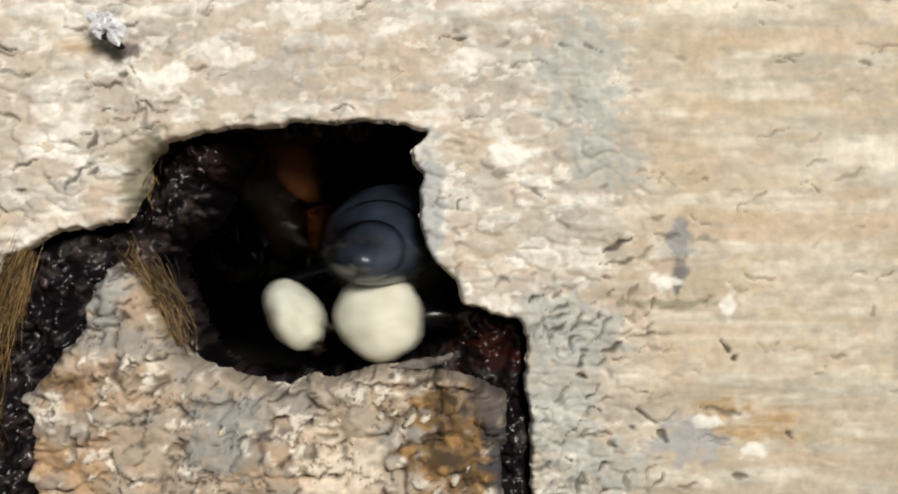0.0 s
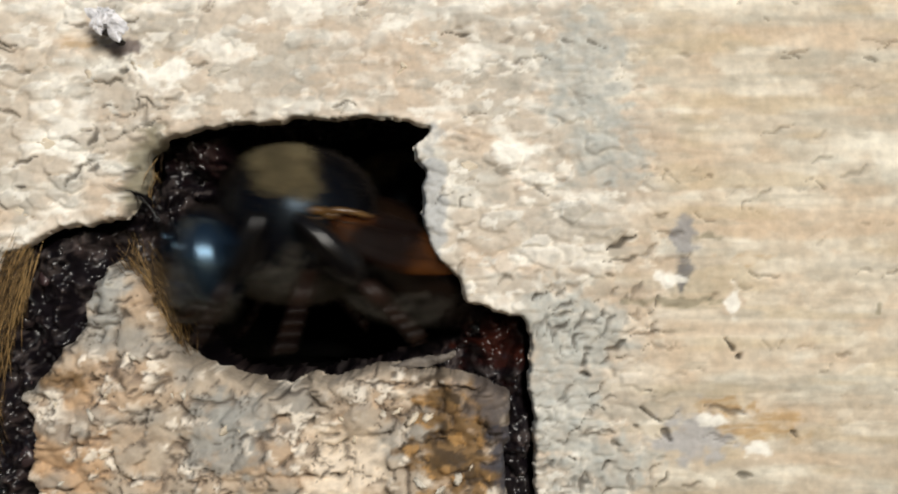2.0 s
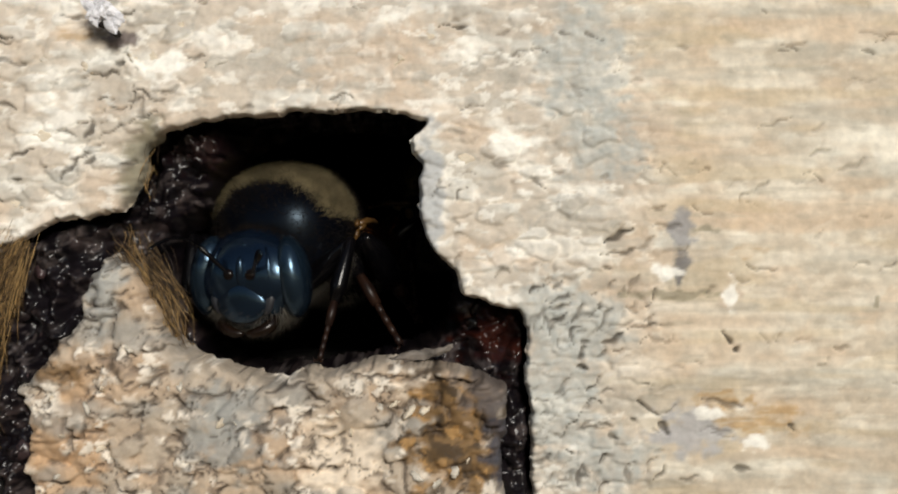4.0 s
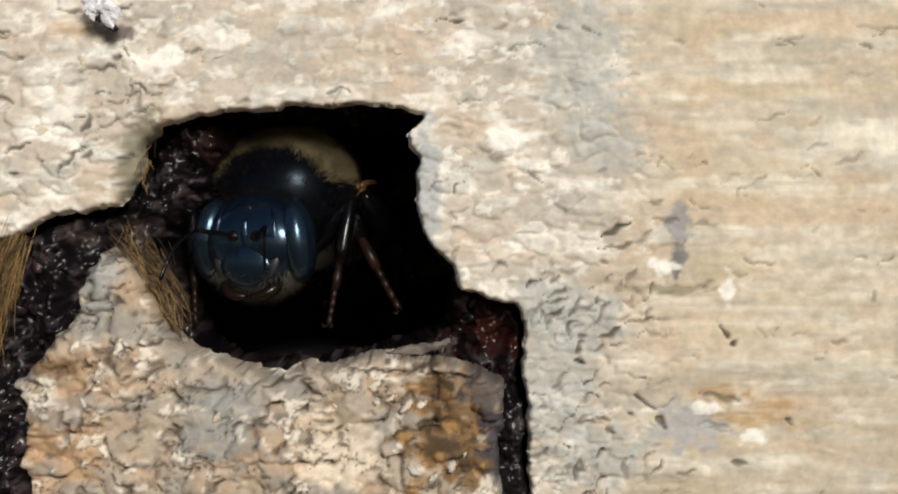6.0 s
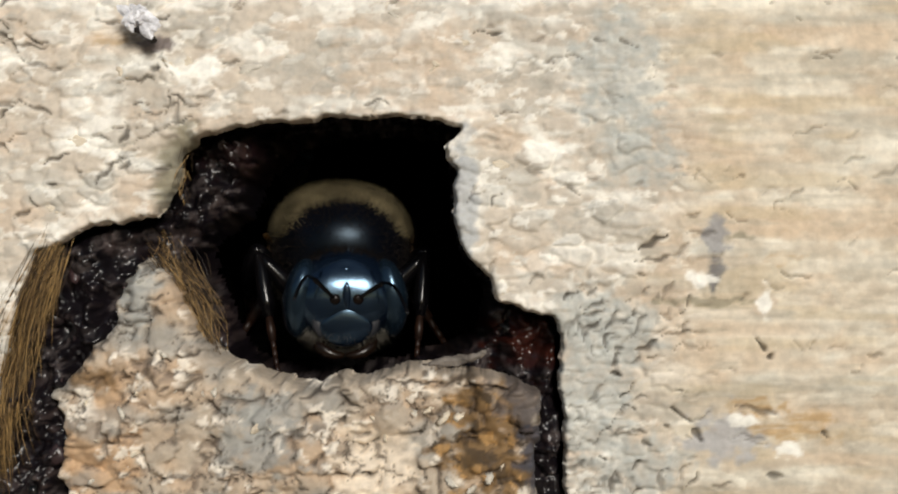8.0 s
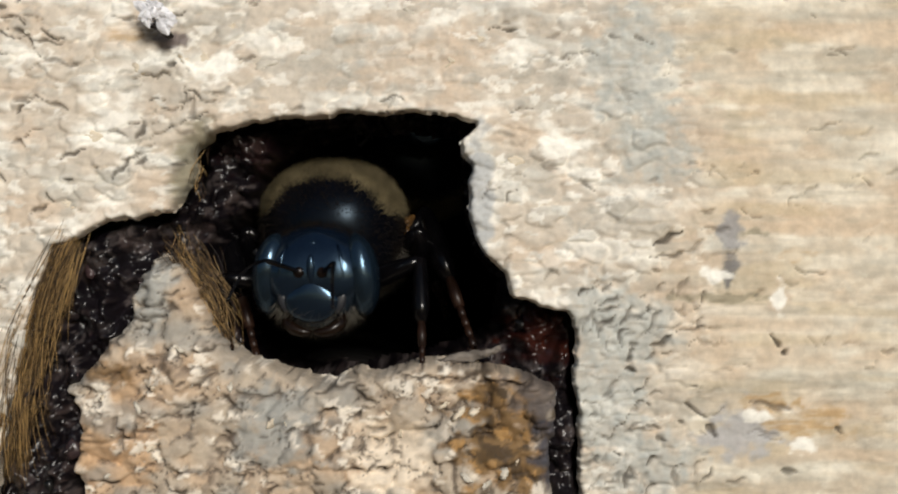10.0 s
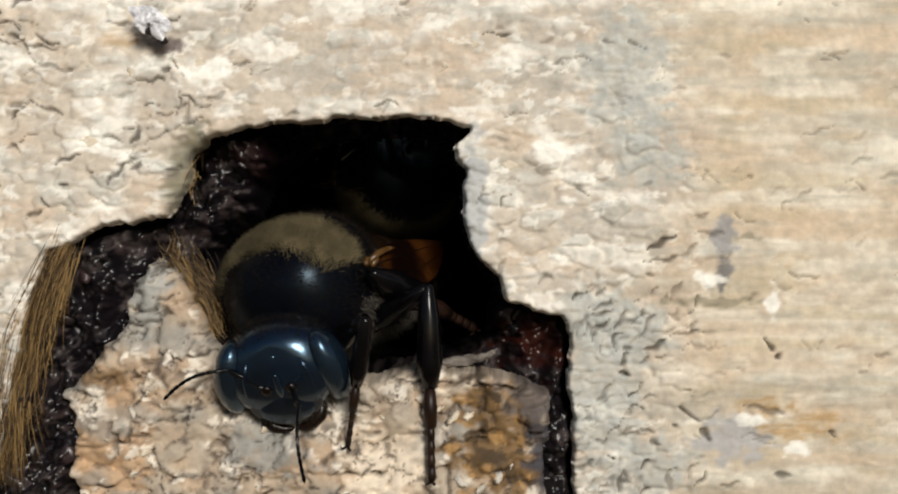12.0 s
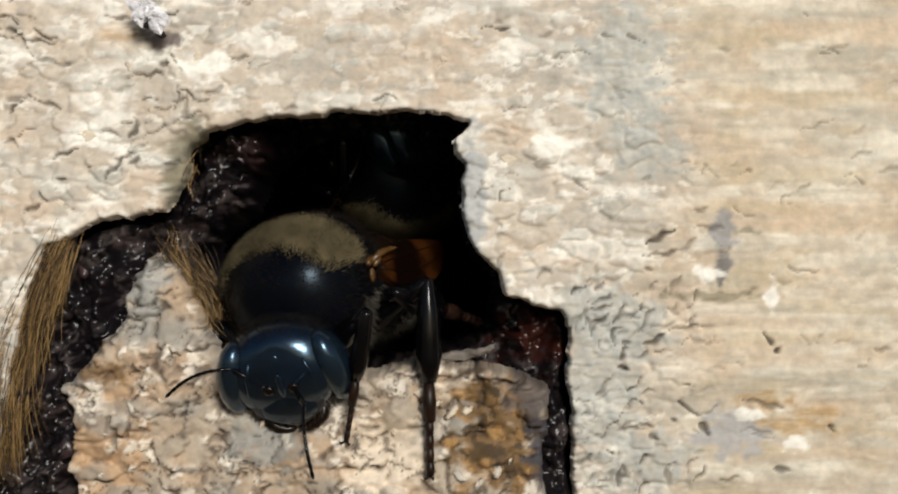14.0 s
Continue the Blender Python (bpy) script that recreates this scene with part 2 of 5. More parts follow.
def sheet(name, x0, x1, z0, z1, step, relief, mat, parent=None):
    """A relief of millimetre grid cells in the face of the log: relief(X, Z) gives depth, what is kept, and tint."""
    xs, zs = np.arange(x0, x1 + step / 2, step), np.arange(z0, z1 + step / 2, step)
    X, Z = np.meshgrid(xs, zs)
    X, Y, Z, keep, tint = relief(X, Z)
    n, m = X.shape
    idx = np.arange(n * m).reshape(n, m)
    quads = np.stack([idx[:-1, :-1], idx[:-1, 1:], idx[1:, 1:], idx[1:, :-1]], -1)
    ok = keep[:-1, :-1] & keep[:-1, 1:] & keep[1:, 1:] & keep[1:, :-1]
    quads = quads[ok]
    used = np.unique(quads)
    remap = np.zeros(n * m, int)
    remap[used] = np.arange(len(used))
    quads = remap[quads]
    co = np.stack([X.ravel(), Y.ravel(), Z.ravel()], -1)[used] * MM + (0, 0, HIGH)
    me = bpy.data.meshes.new(name)
    me.vertices.add(len(co))
    me.vertices.foreach_set("co", co.ravel())
    me.loops.add(quads.size)
    me.loops.foreach_set("vertex_index", quads.ravel())
    me.polygons.add(len(quads))
    me.polygons.foreach_set("loop_start", np.arange(len(quads)) * 4)
    me.update(calc_edges=True)
    me.polygons.foreach_set("use_smooth", [True] * len(quads))
    col = me.color_attributes.new("tint", "FLOAT_COLOR", "POINT")
    rgba = np.concatenate([np.clip(tint, 0.003, 0.9).reshape(-1, 3)[used], np.ones((len(used), 1))], 1)
    col.data.foreach_set("color", rgba.ravel())
    me.materials.append(mat)
    ob = new(name, me)
    ob.parent = parent
    return ob


def ball(bm, at, radii, rot=(0, 0, 0), segments=20, rings=12):
    m = pose(*at, *rot) @ Matrix.Diagonal((*radii, 1))
    return bmesh.ops.create_uvsphere(bm, u_segments=segments, v_segments=rings, radius=1, matrix=m)["verts"]


def tube(bm, points, radii, sides=8):
    """A closed tapering tube along points."""
    rings = []
    pts = [Vector(p) for p in points]
    for i, p in enumerate(pts):
        d = (pts[min(i + 1, len(pts) - 1)] - pts[max(i - 1, 0)]).normalized()
        a = d.orthogonal().normalized() if i == 0 else (rings_a - d * rings_a.dot(d)).normalized()
        rings_a = a
        b = d.cross(a)
        rings.append([bm.verts.new(p + radii[i] * (math.cos(k * math.tau / sides) * a + math.sin(k * math.tau / sides) * b)) for k in range(sides)])
    for r0, r1 in zip(rings, rings[1:]):
        for k in range(sides):
            bm.faces.new((r0[k], r0[(k + 1) % sides], r1[(k + 1) % sides], r1[k]))
    bm.faces.new(rings[0][::-1])
    bm.faces.new(rings[-1])


def hairs(bm, rng, count, place, length, width, lean):
    """Short tapering hairs; place(rng) gives root and normal."""
    for _ in range(count):
        root, n = place(rng)
        n = (n + Vector(lean) + 0.35 * Vector(rng.normal(size=3))).normalized()
        a = n.orthogonal().normalized()
        b = n.cross(a)
        L = length * rng.uniform(0.6, 1.2)
        base = [bm.verts.new(root + width * (math.cos(k * 2.094) * a + math.sin(k * 2.094) * b)) for k in range(3)]
        tip = bm.verts.new(root + n * L + Vector((0, 0, -0.12 * L)))
        for k in range(3):
            bm.faces.new((base[k], base[(k + 1) % 3], tip))


# ---- ground and log ----
def build_ground():
    bm = bmesh.new()
    bmesh.ops.create_grid(bm, x_segments=60, y_segments=60, size=30000)
    for v in bm.verts:
        r = v.co.length
        v.co.z = 60 * noise.noise(v.co / 6000) * min(1, max(0, (r - 1500) / 3000))
    ob = part("ground", bm, SOIL, None, "bare brown earth under the nest log")
    tagged(ob, category="ground", kind="structure")


def build_log():
    """A thick lying log, its front hewn flat, left open behind the nest entrance."""
    bm = bmesh.new()
    R, length, around, along = 148, 460, 96, 92
    rings = []
    for i in range(along + 1):
        x = -length / 2 + length * i / along
        ring = []
        for k in range(around):
            a = math.tau * k / around
            y, z = R * math.cos(a), R * math.sin(a)
            grow = 1 + 0.03 * noise.noise(Vector((x / 90, y / 60, z / 60))) + 0.012 * noise.noise(Vector((x / 40, y / 9, z / 9)))
            y, z = y * grow, max(z * grow, -R)
            ring.append(bm.verts.new((x, max(y, -112) + 112.5, z + R)))
        rings.append(ring)
    for r0, r1 in zip(rings, rings[1:]):
        for k in range(around):
            bm.faces.new((r0[k], r1[k], r1[(k + 1) % around], r0[(k + 1) % around]))
    ends = [[v.co.copy() for v in rings[0]], [v.co.copy() for v in rings[-1][::-1]]]
    gone = [f for f in bm.faces if abs(f.calc_center_median().x) < 19 and abs(f.calc_center_median().z - 150) < 13 and f.calc_center_median().y < 20]
    bmesh.ops.delete(bm, geom=gone, context="FACES")
    ob = part("log", bm, BARK, None, "thick weathered log, hewn flat, with a bee nest entrance")
    for loop in ends:
        mid = sum(loop, Vector()) / len(loop)
        cap = bmesh.new()
        shells = [[cap.verts.new(mid.lerp(p, f) + Vector((0.6 * noise.noise(p * 0.05 * f + Vector((f, 0, 0))), 0, 0)) * (f < 1)) for p in loop] for f in (0.15, 0.4, 0.65, 0.85, 1.0)]
        cap.faces.new(shells[0])
        for r0, r1 in zip(shells, shells[1:]):
            for k in range(len(loop)):
                cap.faces.new((r0[k], r1[k], r1[(k + 1) % len(loop)], r0[(k + 1) % len(loop)]))
        bmesh.ops.recalc_face_normals(cap, faces=cap.faces[:])
        part("cut_end", cap, END_GRAIN, ob, "sawn end with growth rings")
    return tagged(ob, category="log", kind="structure")


# entrance outlines, in millimetres from its middle
GAP = [(-14.48, 0.12), (-13.7, 0.6), (-12.7, 0.72), (-11.4, 0.92), (-10.98, 1.8), (-10.7, 3.0), (-9.9, 3.8), (-8.7, 4.1), (-6.9, 4.2),
       (-5.5, 4.46), (-4.1, 4.32), (-2.9, 4.52), (-1.7, 4.32), (-0.8, 4.06), (-1.28, 3.3), (-0.92, 2.4), (-1.02, 1.0), (-0.6, -0.2),
       (0.32, -1.2), (0.6, -2.0), (1.5, -2.2), (2.45, -2.5), (2.85, -3.2), (2.85, -4.2), (2.6, -5.0), (2.95, -6.2), (2.85, -7.4), (3.1, -10.8),
       (-18.0, -10.8), (-17.6, -8.0), (-17.0, -6.3), (-16.6, -4.3), (-16.0, -1.9), (-15.4, -0.4)]
MOUTH = [(-7.4, 4.0), (-5.4, 4.6), (-1.0, 4.5), (-0.6, 2.7), (-0.8, 1.0), (-0.2, -0.4), (0.7, -1.3), (0.4, -2.6), (0.3, -3.4), (-0.9, -4.2),
         (-2.9, -4.75), (-4.5, -5.1), (-6.5, -5.3), (-8.0, -5.1), (-9.1, -4.6), (-9.6, -3.3), (-10.3, -1.9), (-10.7, -0.6), (-10.2, 0.6),
         (-9.2, 1.2), (-8.8, 2.4), (-7.9, 3.2)]
LUMP = [(-14.4, -11.0), (-14.4, -7.2), (-14.9, -5.2), (-14.1, -4.4), (-13.1, -3.4), (-12.7, -2.6), (-12.4, -1.2), (-12.0, -0.7), (-11.3, -1.0),
        (-10.5, -2.0), (-9.7, -3.2), (-9.1, -4.35), (-7.7, -4.75), (-6.7, -5.05), (-5.3, -4.95), (-4.3, -4.65), (-2.9, -4.55), (-1.7, -4.35),
        (-0.1, -4.35), (1.1, -4.65), (1.9, -5.2), (2.1, -6.2), (1.9, -7.4), (2.1, -11.0)]


# the plainest cracks and dark fibres of the face
FACE_MARKS = [
    (5.36, -0.24, 6.45, 0.36, 0.11, 0.03, 1.0), (5.08, -0.6, 6.45, -0.5, 0.08, 0.0, 0.8), (5.3, -1.1, 5.65, -1.05, 0.08, 0.0, 0.6),
    (8.39, 1.19, 9.18, 0.71, 0.06, -0.05, 0.6), (9.45, -3.2, 9.85, -3.7, 0.17, 0.0, 1.0), (9.9, -3.8, 10.08, -3.98, 0.14, 0.0, 1.0),
    (6.5, -5.7, 7.35, -6.25, 0.1, 0.05, 0.9), (7.4, -6.45, 7.72, -6.95, 0.14, 0.0, 0.9), (8.82, -5.6, 10.24, -5.95, 0.11, 0.0, 0.7),
    (11.9, -6.55, 12.15, -6.8, 0.17, 0.0, 0.9), (10.0, -8.1, 10.6, -8.2, 0.16, 0.05, 0.8), (8.1, -8.55, 8.9, -8.4, 0.06, 0.0, 0.7),
]
FACE_SEAMS = [
    (3.9, -7.1, 4.7, -6.15, 0.08, 0.06, 0.8), (4.62, -8.9, 4.68, -7.75, 0.1, 0.05, 0.9), (4.5, -4.3, 4.75, -3.7, 0.11, 0.0, 0.9),
    (4.86, -5.4, 5.3, -4.85, 0.12, 0.0, 0.9), (-12.2, 3.4, -10.1, 4.38, 0.07, 0.05, 0.8), (-16.3, 6.42, -14.6, 5.95, 0.08, -0.05, 0.7),
    (-17.4, 7.0, -15.3, 6.75, 0.08, 0.06, 0.8), (-16.5, 4.9, -15.0, 4.4, 0.08, 0.08, 0.8), (-13.7, 7.75, -12.75, 7.7, 0.07, 0.0, 0.8),
    (-9.2, 6.25, -8.5, 6.3, 0.08, 0.0, 0.7), (0.36, 4.45, 1.25, 4.62, 0.06, 0.03, 0.7), (2.9, 1.95, 3.4, 1.75, 0.1, 0.0, 0.7),
]


def face_cracks():
    sway = lambda x, z, s: float(fbm(np.array([[x / 4]]), np.array([[z / 3]]), 2, s)[0, 0])
    left = scatter_cracks(41, 520, (-24, 0.5, -12, 12), lambda x, z: 4 + 55 * sway(x, z, 43) + (28 if x > -13 and z < 4.5 else 0), (0.35, 1.1), (0.045, 0.11),
                          lambda x, z: np.clip(0.45 + 1.3 * sway(x * 1.5, z * 1.5, 49) - (0.5 if x > -9 and z > 4.8 else 0), 0, 1))
    low = scatter_cracks(42, 130, (3.0, 8.5, -12, -1.5), lambda x, z: 38 + 60 * sway(x, z, 53), (0.3, 0.95), (0.05, 0.12), lambda x, z: np.clip(1.2 - (x - 3.2) / 4, 0, 1))
    wood = scatter_cracks(44, 200, (0.0, 20, -12, 12), lambda x, z: 2 + 8 * sway(x, z, 59), (0.3, 1.1), (0.04, 0.1), lambda x, z: np.clip(0.3 + 1.2 * sway(x, z * 2, 61), 0, 1))
    return left, low, wood


CRACKS = face_cracks()


def face_relief(X, Z):
    e = edge_distance(X, Z, GAP) + 0.14 * fbm(X * 0.9, Z * 0.9, 4, 3)
    plank = smooth(3.5, 8.5, X + 1.5 * fbm(X / 5, Z / 5, 2, 23))  # grained wood to the right of the plastered mud
    left, low, wood = CRACKS
    gap, curl = cracks(X, Z, left + low + FACE_SEAMS)
    gap2, curl2 = cracks(X, Z, wood)
    gap3, curl3 = cracks(X, Z, FACE_MARKS)
    gap, curl = np.maximum(np.maximum(0.95 * gap, 0.6 * gap2), 1.0 * gap3), np.maximum(curl, 0.4 * curl2)
    # mud: thin dabs that overlap; wood: long streaks
    f1, rim1, r1, r2 = cells(X, Z, 1.15, 0.62, 31)
    g1, rim2, q1, q2 = cells(X, Z, 0.5, 0.3, 37, 0.5)
    fine = fbm(X / 0.45, Z / 0.35, 3, 47)
    streak = fbm(X / 9.0, Z / 0.9, 4, 53)
    fray = fbm(X / 1.6, Z / 0.3, 4, 59)
    calm = 1 - 0.55 * smooth(-10.0, -6.0, X) * smooth(4.2, 5.4, Z)
    dab = smooth(0.0, 0.3, rim1)
    mud_y = -0.17 * r1 * dab * calm - 0.06 * q1 * smooth(0, 0.3, rim2) - 0.03 * fine
    wood_y = 0.03 - 0.04 * streak - 0.03 * fray * smooth(-0.2, 0.4, fbm(X / 5, Z / 2, 2, 61)) - 0.03 * r1 * dab
    Y = mud_y * (1 - plank) + wood_y * plank - 0.3 * fbm(X / 7, Z / 6, 2, 67) + 0.01 * Z * Z
    Y = Y - 0.14 * curl * (1 - 0.5 * plank) + 0.24 * gap
    # lip: swollen a little, then rounding into the hollow
    rim = np.exp(-np.clip(e, 0, 9) / 0.7)
    Y = Y - 0.12 * rim + 0.1 * np.exp(-np.clip(e, 0, 9) / 0.06) + np.clip(-e, 0, 0.05) * 12
    shoulder = spot(X, Z, -10.6, 2.3, 1.0, 2.2, 55, 0.3)
    Y = Y + 0.9 * shoulder * np.exp(-np.clip(e, 0, 9) / 0.5)
    side = np.minimum(np.minimum(X + 24, 24 - X), np.minimum(Z + 16, 16 - Z))
    Y = Y + 1.2 * (1 - smooth(0, 2.0, side))
    # colours
    cream, pale, grey = np.array([0.605, 0.495, 0.37]), np.array([0.95, 0.86, 0.71]), np.array([0.43, 0.395, 0.32])
    peach, dirt_shade = np.array([0.63, 0.46, 0.31]), np.array([0.07, 0.054, 0.038])
    tint = np.zeros(X.shape + (3,)) + cream

    def lay(colour, amount):
        return tint + (colour - tint) * np.clip(amount, 0, 1)[..., None]

    patch = fbm(X / 2.4, Z / 1.0, 3, 71)
    tint = lay(pale, (0.7 - 0.35 * plank) * smooth(-0.1, 0.45, patch + 0.55 * (r1 - 0.5)))
    tint = lay(pale, 0.7 * plank * smooth(-0.1, 0.6, fbm(X / 11, Z / 1.7, 3, 75)))
    tint = lay(peach, 0.5 * smooth(0.05, 0.5, fbm(X / 2.6, Z / 1.6, 3, 73) + 0.35 * (r2 - 0.5)))
    tint = lay(grey, (0.42 - 0.12 * plank) * smooth(0.1, 0.5, fbm(X / 3.4, Z / 1.7, 3, 79) + 0.5 * (r2 - 0.55)))
    tint = lay(grey * 0.9, 0.3 * smooth(0.72, 0.9, r1) * dab * (1 - plank))
    tint = lay(pale, 0.6 * smooth(0.7, 0.9, q1) * smooth(0.0, 0.2, rim2) * (1 - 0.7 * plank))
    tint = lay(grey * 0.8, 0.3 * smooth(0.78, 0.95, q2) * smooth(0.0, 0.2, rim2) * (1 - 0.7 * plank))
    tint = lay(grey * 0.95, plank * 0.4 * smooth(0.1, 0.6, streak))
    tint = lay(peach, plank * 0.55 * smooth(0.05, 0.5, fbm(X / 12, Z / 1.6, 3, 83)))
    tint = lay(np.array([0.56, 0.43, 0.27]), plank * 0.5 * smooth(0.15, 0.6, fbm(X / 6, Z / 0.9, 3, 85)))
    tint = lay(np.array([0.42, 0.36, 0.27]), plank * 0.4 * smooth(0.42, 0.75, fbm(X / 3.0, Z / 0.5, 3, 87)))
    tint = tint * (1 + plank[..., None] * np.array([0.02, 0.0, -0.06]))
    cool = np.array([0.48, 0.46, 0.39])
    for x, z, rx, rz, s in ((4.6, 6.2, 1.8, 2.4, 1), (5.4, 3.4, 1.6, 1.8, 2), (3.7, -5.0, 1.5, 3.6, 3), (5.6, -7.8, 2.0, 1.2, 8), (4.9, -3.0, 1.3, 1.4, 4), (3.2, -2.6, 0.9, 1.2, 7)):
        tint = lay(cool, (0.7 + 0.3 * np.clip(fine, -1, 1)) * spot(X, Z, x, z, rx, rz, 90 + s))
    slate = np.array([0.38, 0.35, 0.32])
    for x, z, rx, rz, s in ((8.6, -6.7, 1.5, 1.0, 1), (8.05, 0.2, 0.5, 0.8, 2), (8.0, -0.85, 0.38, 0.4, 3), (7.95, -1.4, 0.16, 0.4, 4)):
        tint = lay(slate * (1.25 if s == 1 else 0.8 if s == 2 else 0.4), 0.85 * spot(X, Z, x, z, rx, rz, 190 + s, 0.6))
    # sky-lit grey of the entrance's right rim, put into the colour
    tint = lay(np.array([0.46, 0.44, 0.4]), 0.9 * spot(X, Z, -0.75, 1.6, 0.6, 2.5, 131, 0.5))
    rust = np.array([0.5, 0.3, 0.12])
    for x, z, rx, rz, s in ((10.9, -6.3, 1.7, 0.65, 1), (9.4, -5.7, 1.1, 0.3, 5), (7.0, 4.2, 1.2, 1.3, 2), (9.7, -2.1, 0.4, 0.6, 3), (-3.1, 6.2, 2.2, 1.4, 4), (10.1, -0.5, 0.8, 0.25, 6), (-13.1, 7.1, 0.9, 0.3, 7)):
        tint = lay(rust if s in (1, 5, 7) else rust * 1.1 if s == 6 else peach, (0.8 if s in (1, 5) else 0.55) * (0.5 + 0.5 * smooth(-0.35, 0.25, fray)) * spot(X, Z, x, z, rx, rz, 120 + s, 0.7))
    for x, z, rx, rz, s in ((7.45, -1.2, 0.5, 0.35, 1), (9.75, -2.0, 0.25, 0.7, 2), (9.2, -6.15, 0.75, 0.28, 3), (10.8, -7.2, 0.5, 0.3, 4), (2.3, 3.3, 1.2, 0.45, 5), (-14.1, 3.5, 0.85, 0.4, 6), (-9.9, 6.0, 1.0, 0.5, 7)):
        tint = lay(pale, 0.95 * spot(X, Z, x, z, rx, rz, 160 + s, 0.6))
    for x, z, rx, rz, s in ((7.5, -2.0, 1.3, 0.2, 1), (9.0, 0.25, 0.45, 0.16, 2), (14.9, -2.2, 0.14, 0.3, 3), (-11.5, 6.9, 0.5, 0.35, 4)):
        tint = lay(np.array([0.3, 0.25, 0.16]) if s != 4 else np.array([0.14, 0.1, 0.09]), 0.8 * spot(X, Z, x, z, rx, rz, 140 + s, 0.8))
    tint = lay(np.array([0.26, 0.22, 0.13]), 0.8 * shoulder * (1 - smooth(0.3, 1.0, e + 0.4 * fray)))
    # crack dirt, with the shade under the curled flakes painted in
    tint = lay(dirt_shade, 0.92 * gap)
    tint = tint * np.array([0.93, 1.0, 1.105])
    X, Z, keep = trim(X, Z, e, -0.05)
    return X, Y, Z, keep, tint


def resin_relief(X, Z):
    m = edge_distance(X, Z, MOUTH) + 0.15 * fbm(X * 1.1, Z * 1.1, 3, 203)
    g = edge_distance(X, Z, GAP)
    lumps = fbm(X / 1.6, Z / 1.6, 3, 211, 0.5)
    f1, rim, r1, r2 = cells(X, Z, 0.95, 0.8, 213, 0.9)
    g1, rim2, q1, q2 = cells(X, Z, 0.36, 0.34, 217, 0.8)
    dome = (1 - np.clip(f1, 0, 1) ** 2) * (0.3 + 0.7 * r1)
    Y = 1.35 + 2.1 * np.exp(-np.clip(m, 0, 9) / 1.5) - 0.9 * lumps - 0.9 * dome - 0.13 * q1 * (1 - np.clip(g1, 0, 1) ** 2) + np.clip(-m, 0, 3) * 6
    Y = Y + 2.0 * smooth(-0.35, 0.25, g)  # runs in under the face
    tint = np.zeros(X.shape + (3,)) + np.array([0.006, 0.0045, 0.006])
    ruddy = np.clip(spot(X, Z, 1.6, -3.4, 1.6, 1.3, 221, 0.6) + 0.35 * spot(X, Z, -8.6, 3.2, 1.6, 1.2, 222, 0.6), 0, 1)
    tint += (np.array([0.034, 0.007, 0.003]) - tint) * (ruddy * (0.25 + 0.75 * r2))[..., None]
    # lumps browned on their crowns; valleys stay black, their shade put into the tint
    brown = smooth(0.35, 0.85, r2) * smooth(0.1, 0.35, rim) * (1 - ruddy)
    tint += (np.array([0.05, 0.036, 0.034]) - tint) * (0.65 * brown * smooth(0.75, 0.3, f1))[..., None]
    dust = smooth(0.74, 0.92, q2) * smooth(0.05, 0.25, rim2) * (1 - ruddy)
    tint += (np.array([0.15, 0.125, 0.12]) - tint) * (0.35 * dust)[..., None]
    return X, Y, Z, (m > -0.5) & (g < 0.9), tint


LUMP_CRACKS = scatter_cracks(311, 190, (-15, 2.2, -11, -1), lambda x, z: 18 + 25 * math.sin(0.7 * x + 0.9 * z), (0.25, 0.9), (0.03, 0.1), lambda x, z: 1.0) + [(-3.2, -4.75, 1.3, -5.0, 0.13, 0.03, 1.0), (-6.3, -5.4, -4.6, -5.0, 0.08, 0.1, 0.9), (-5.2, -6.3, -3.9, -5.6, 0.08, 0.1, 0.8)]


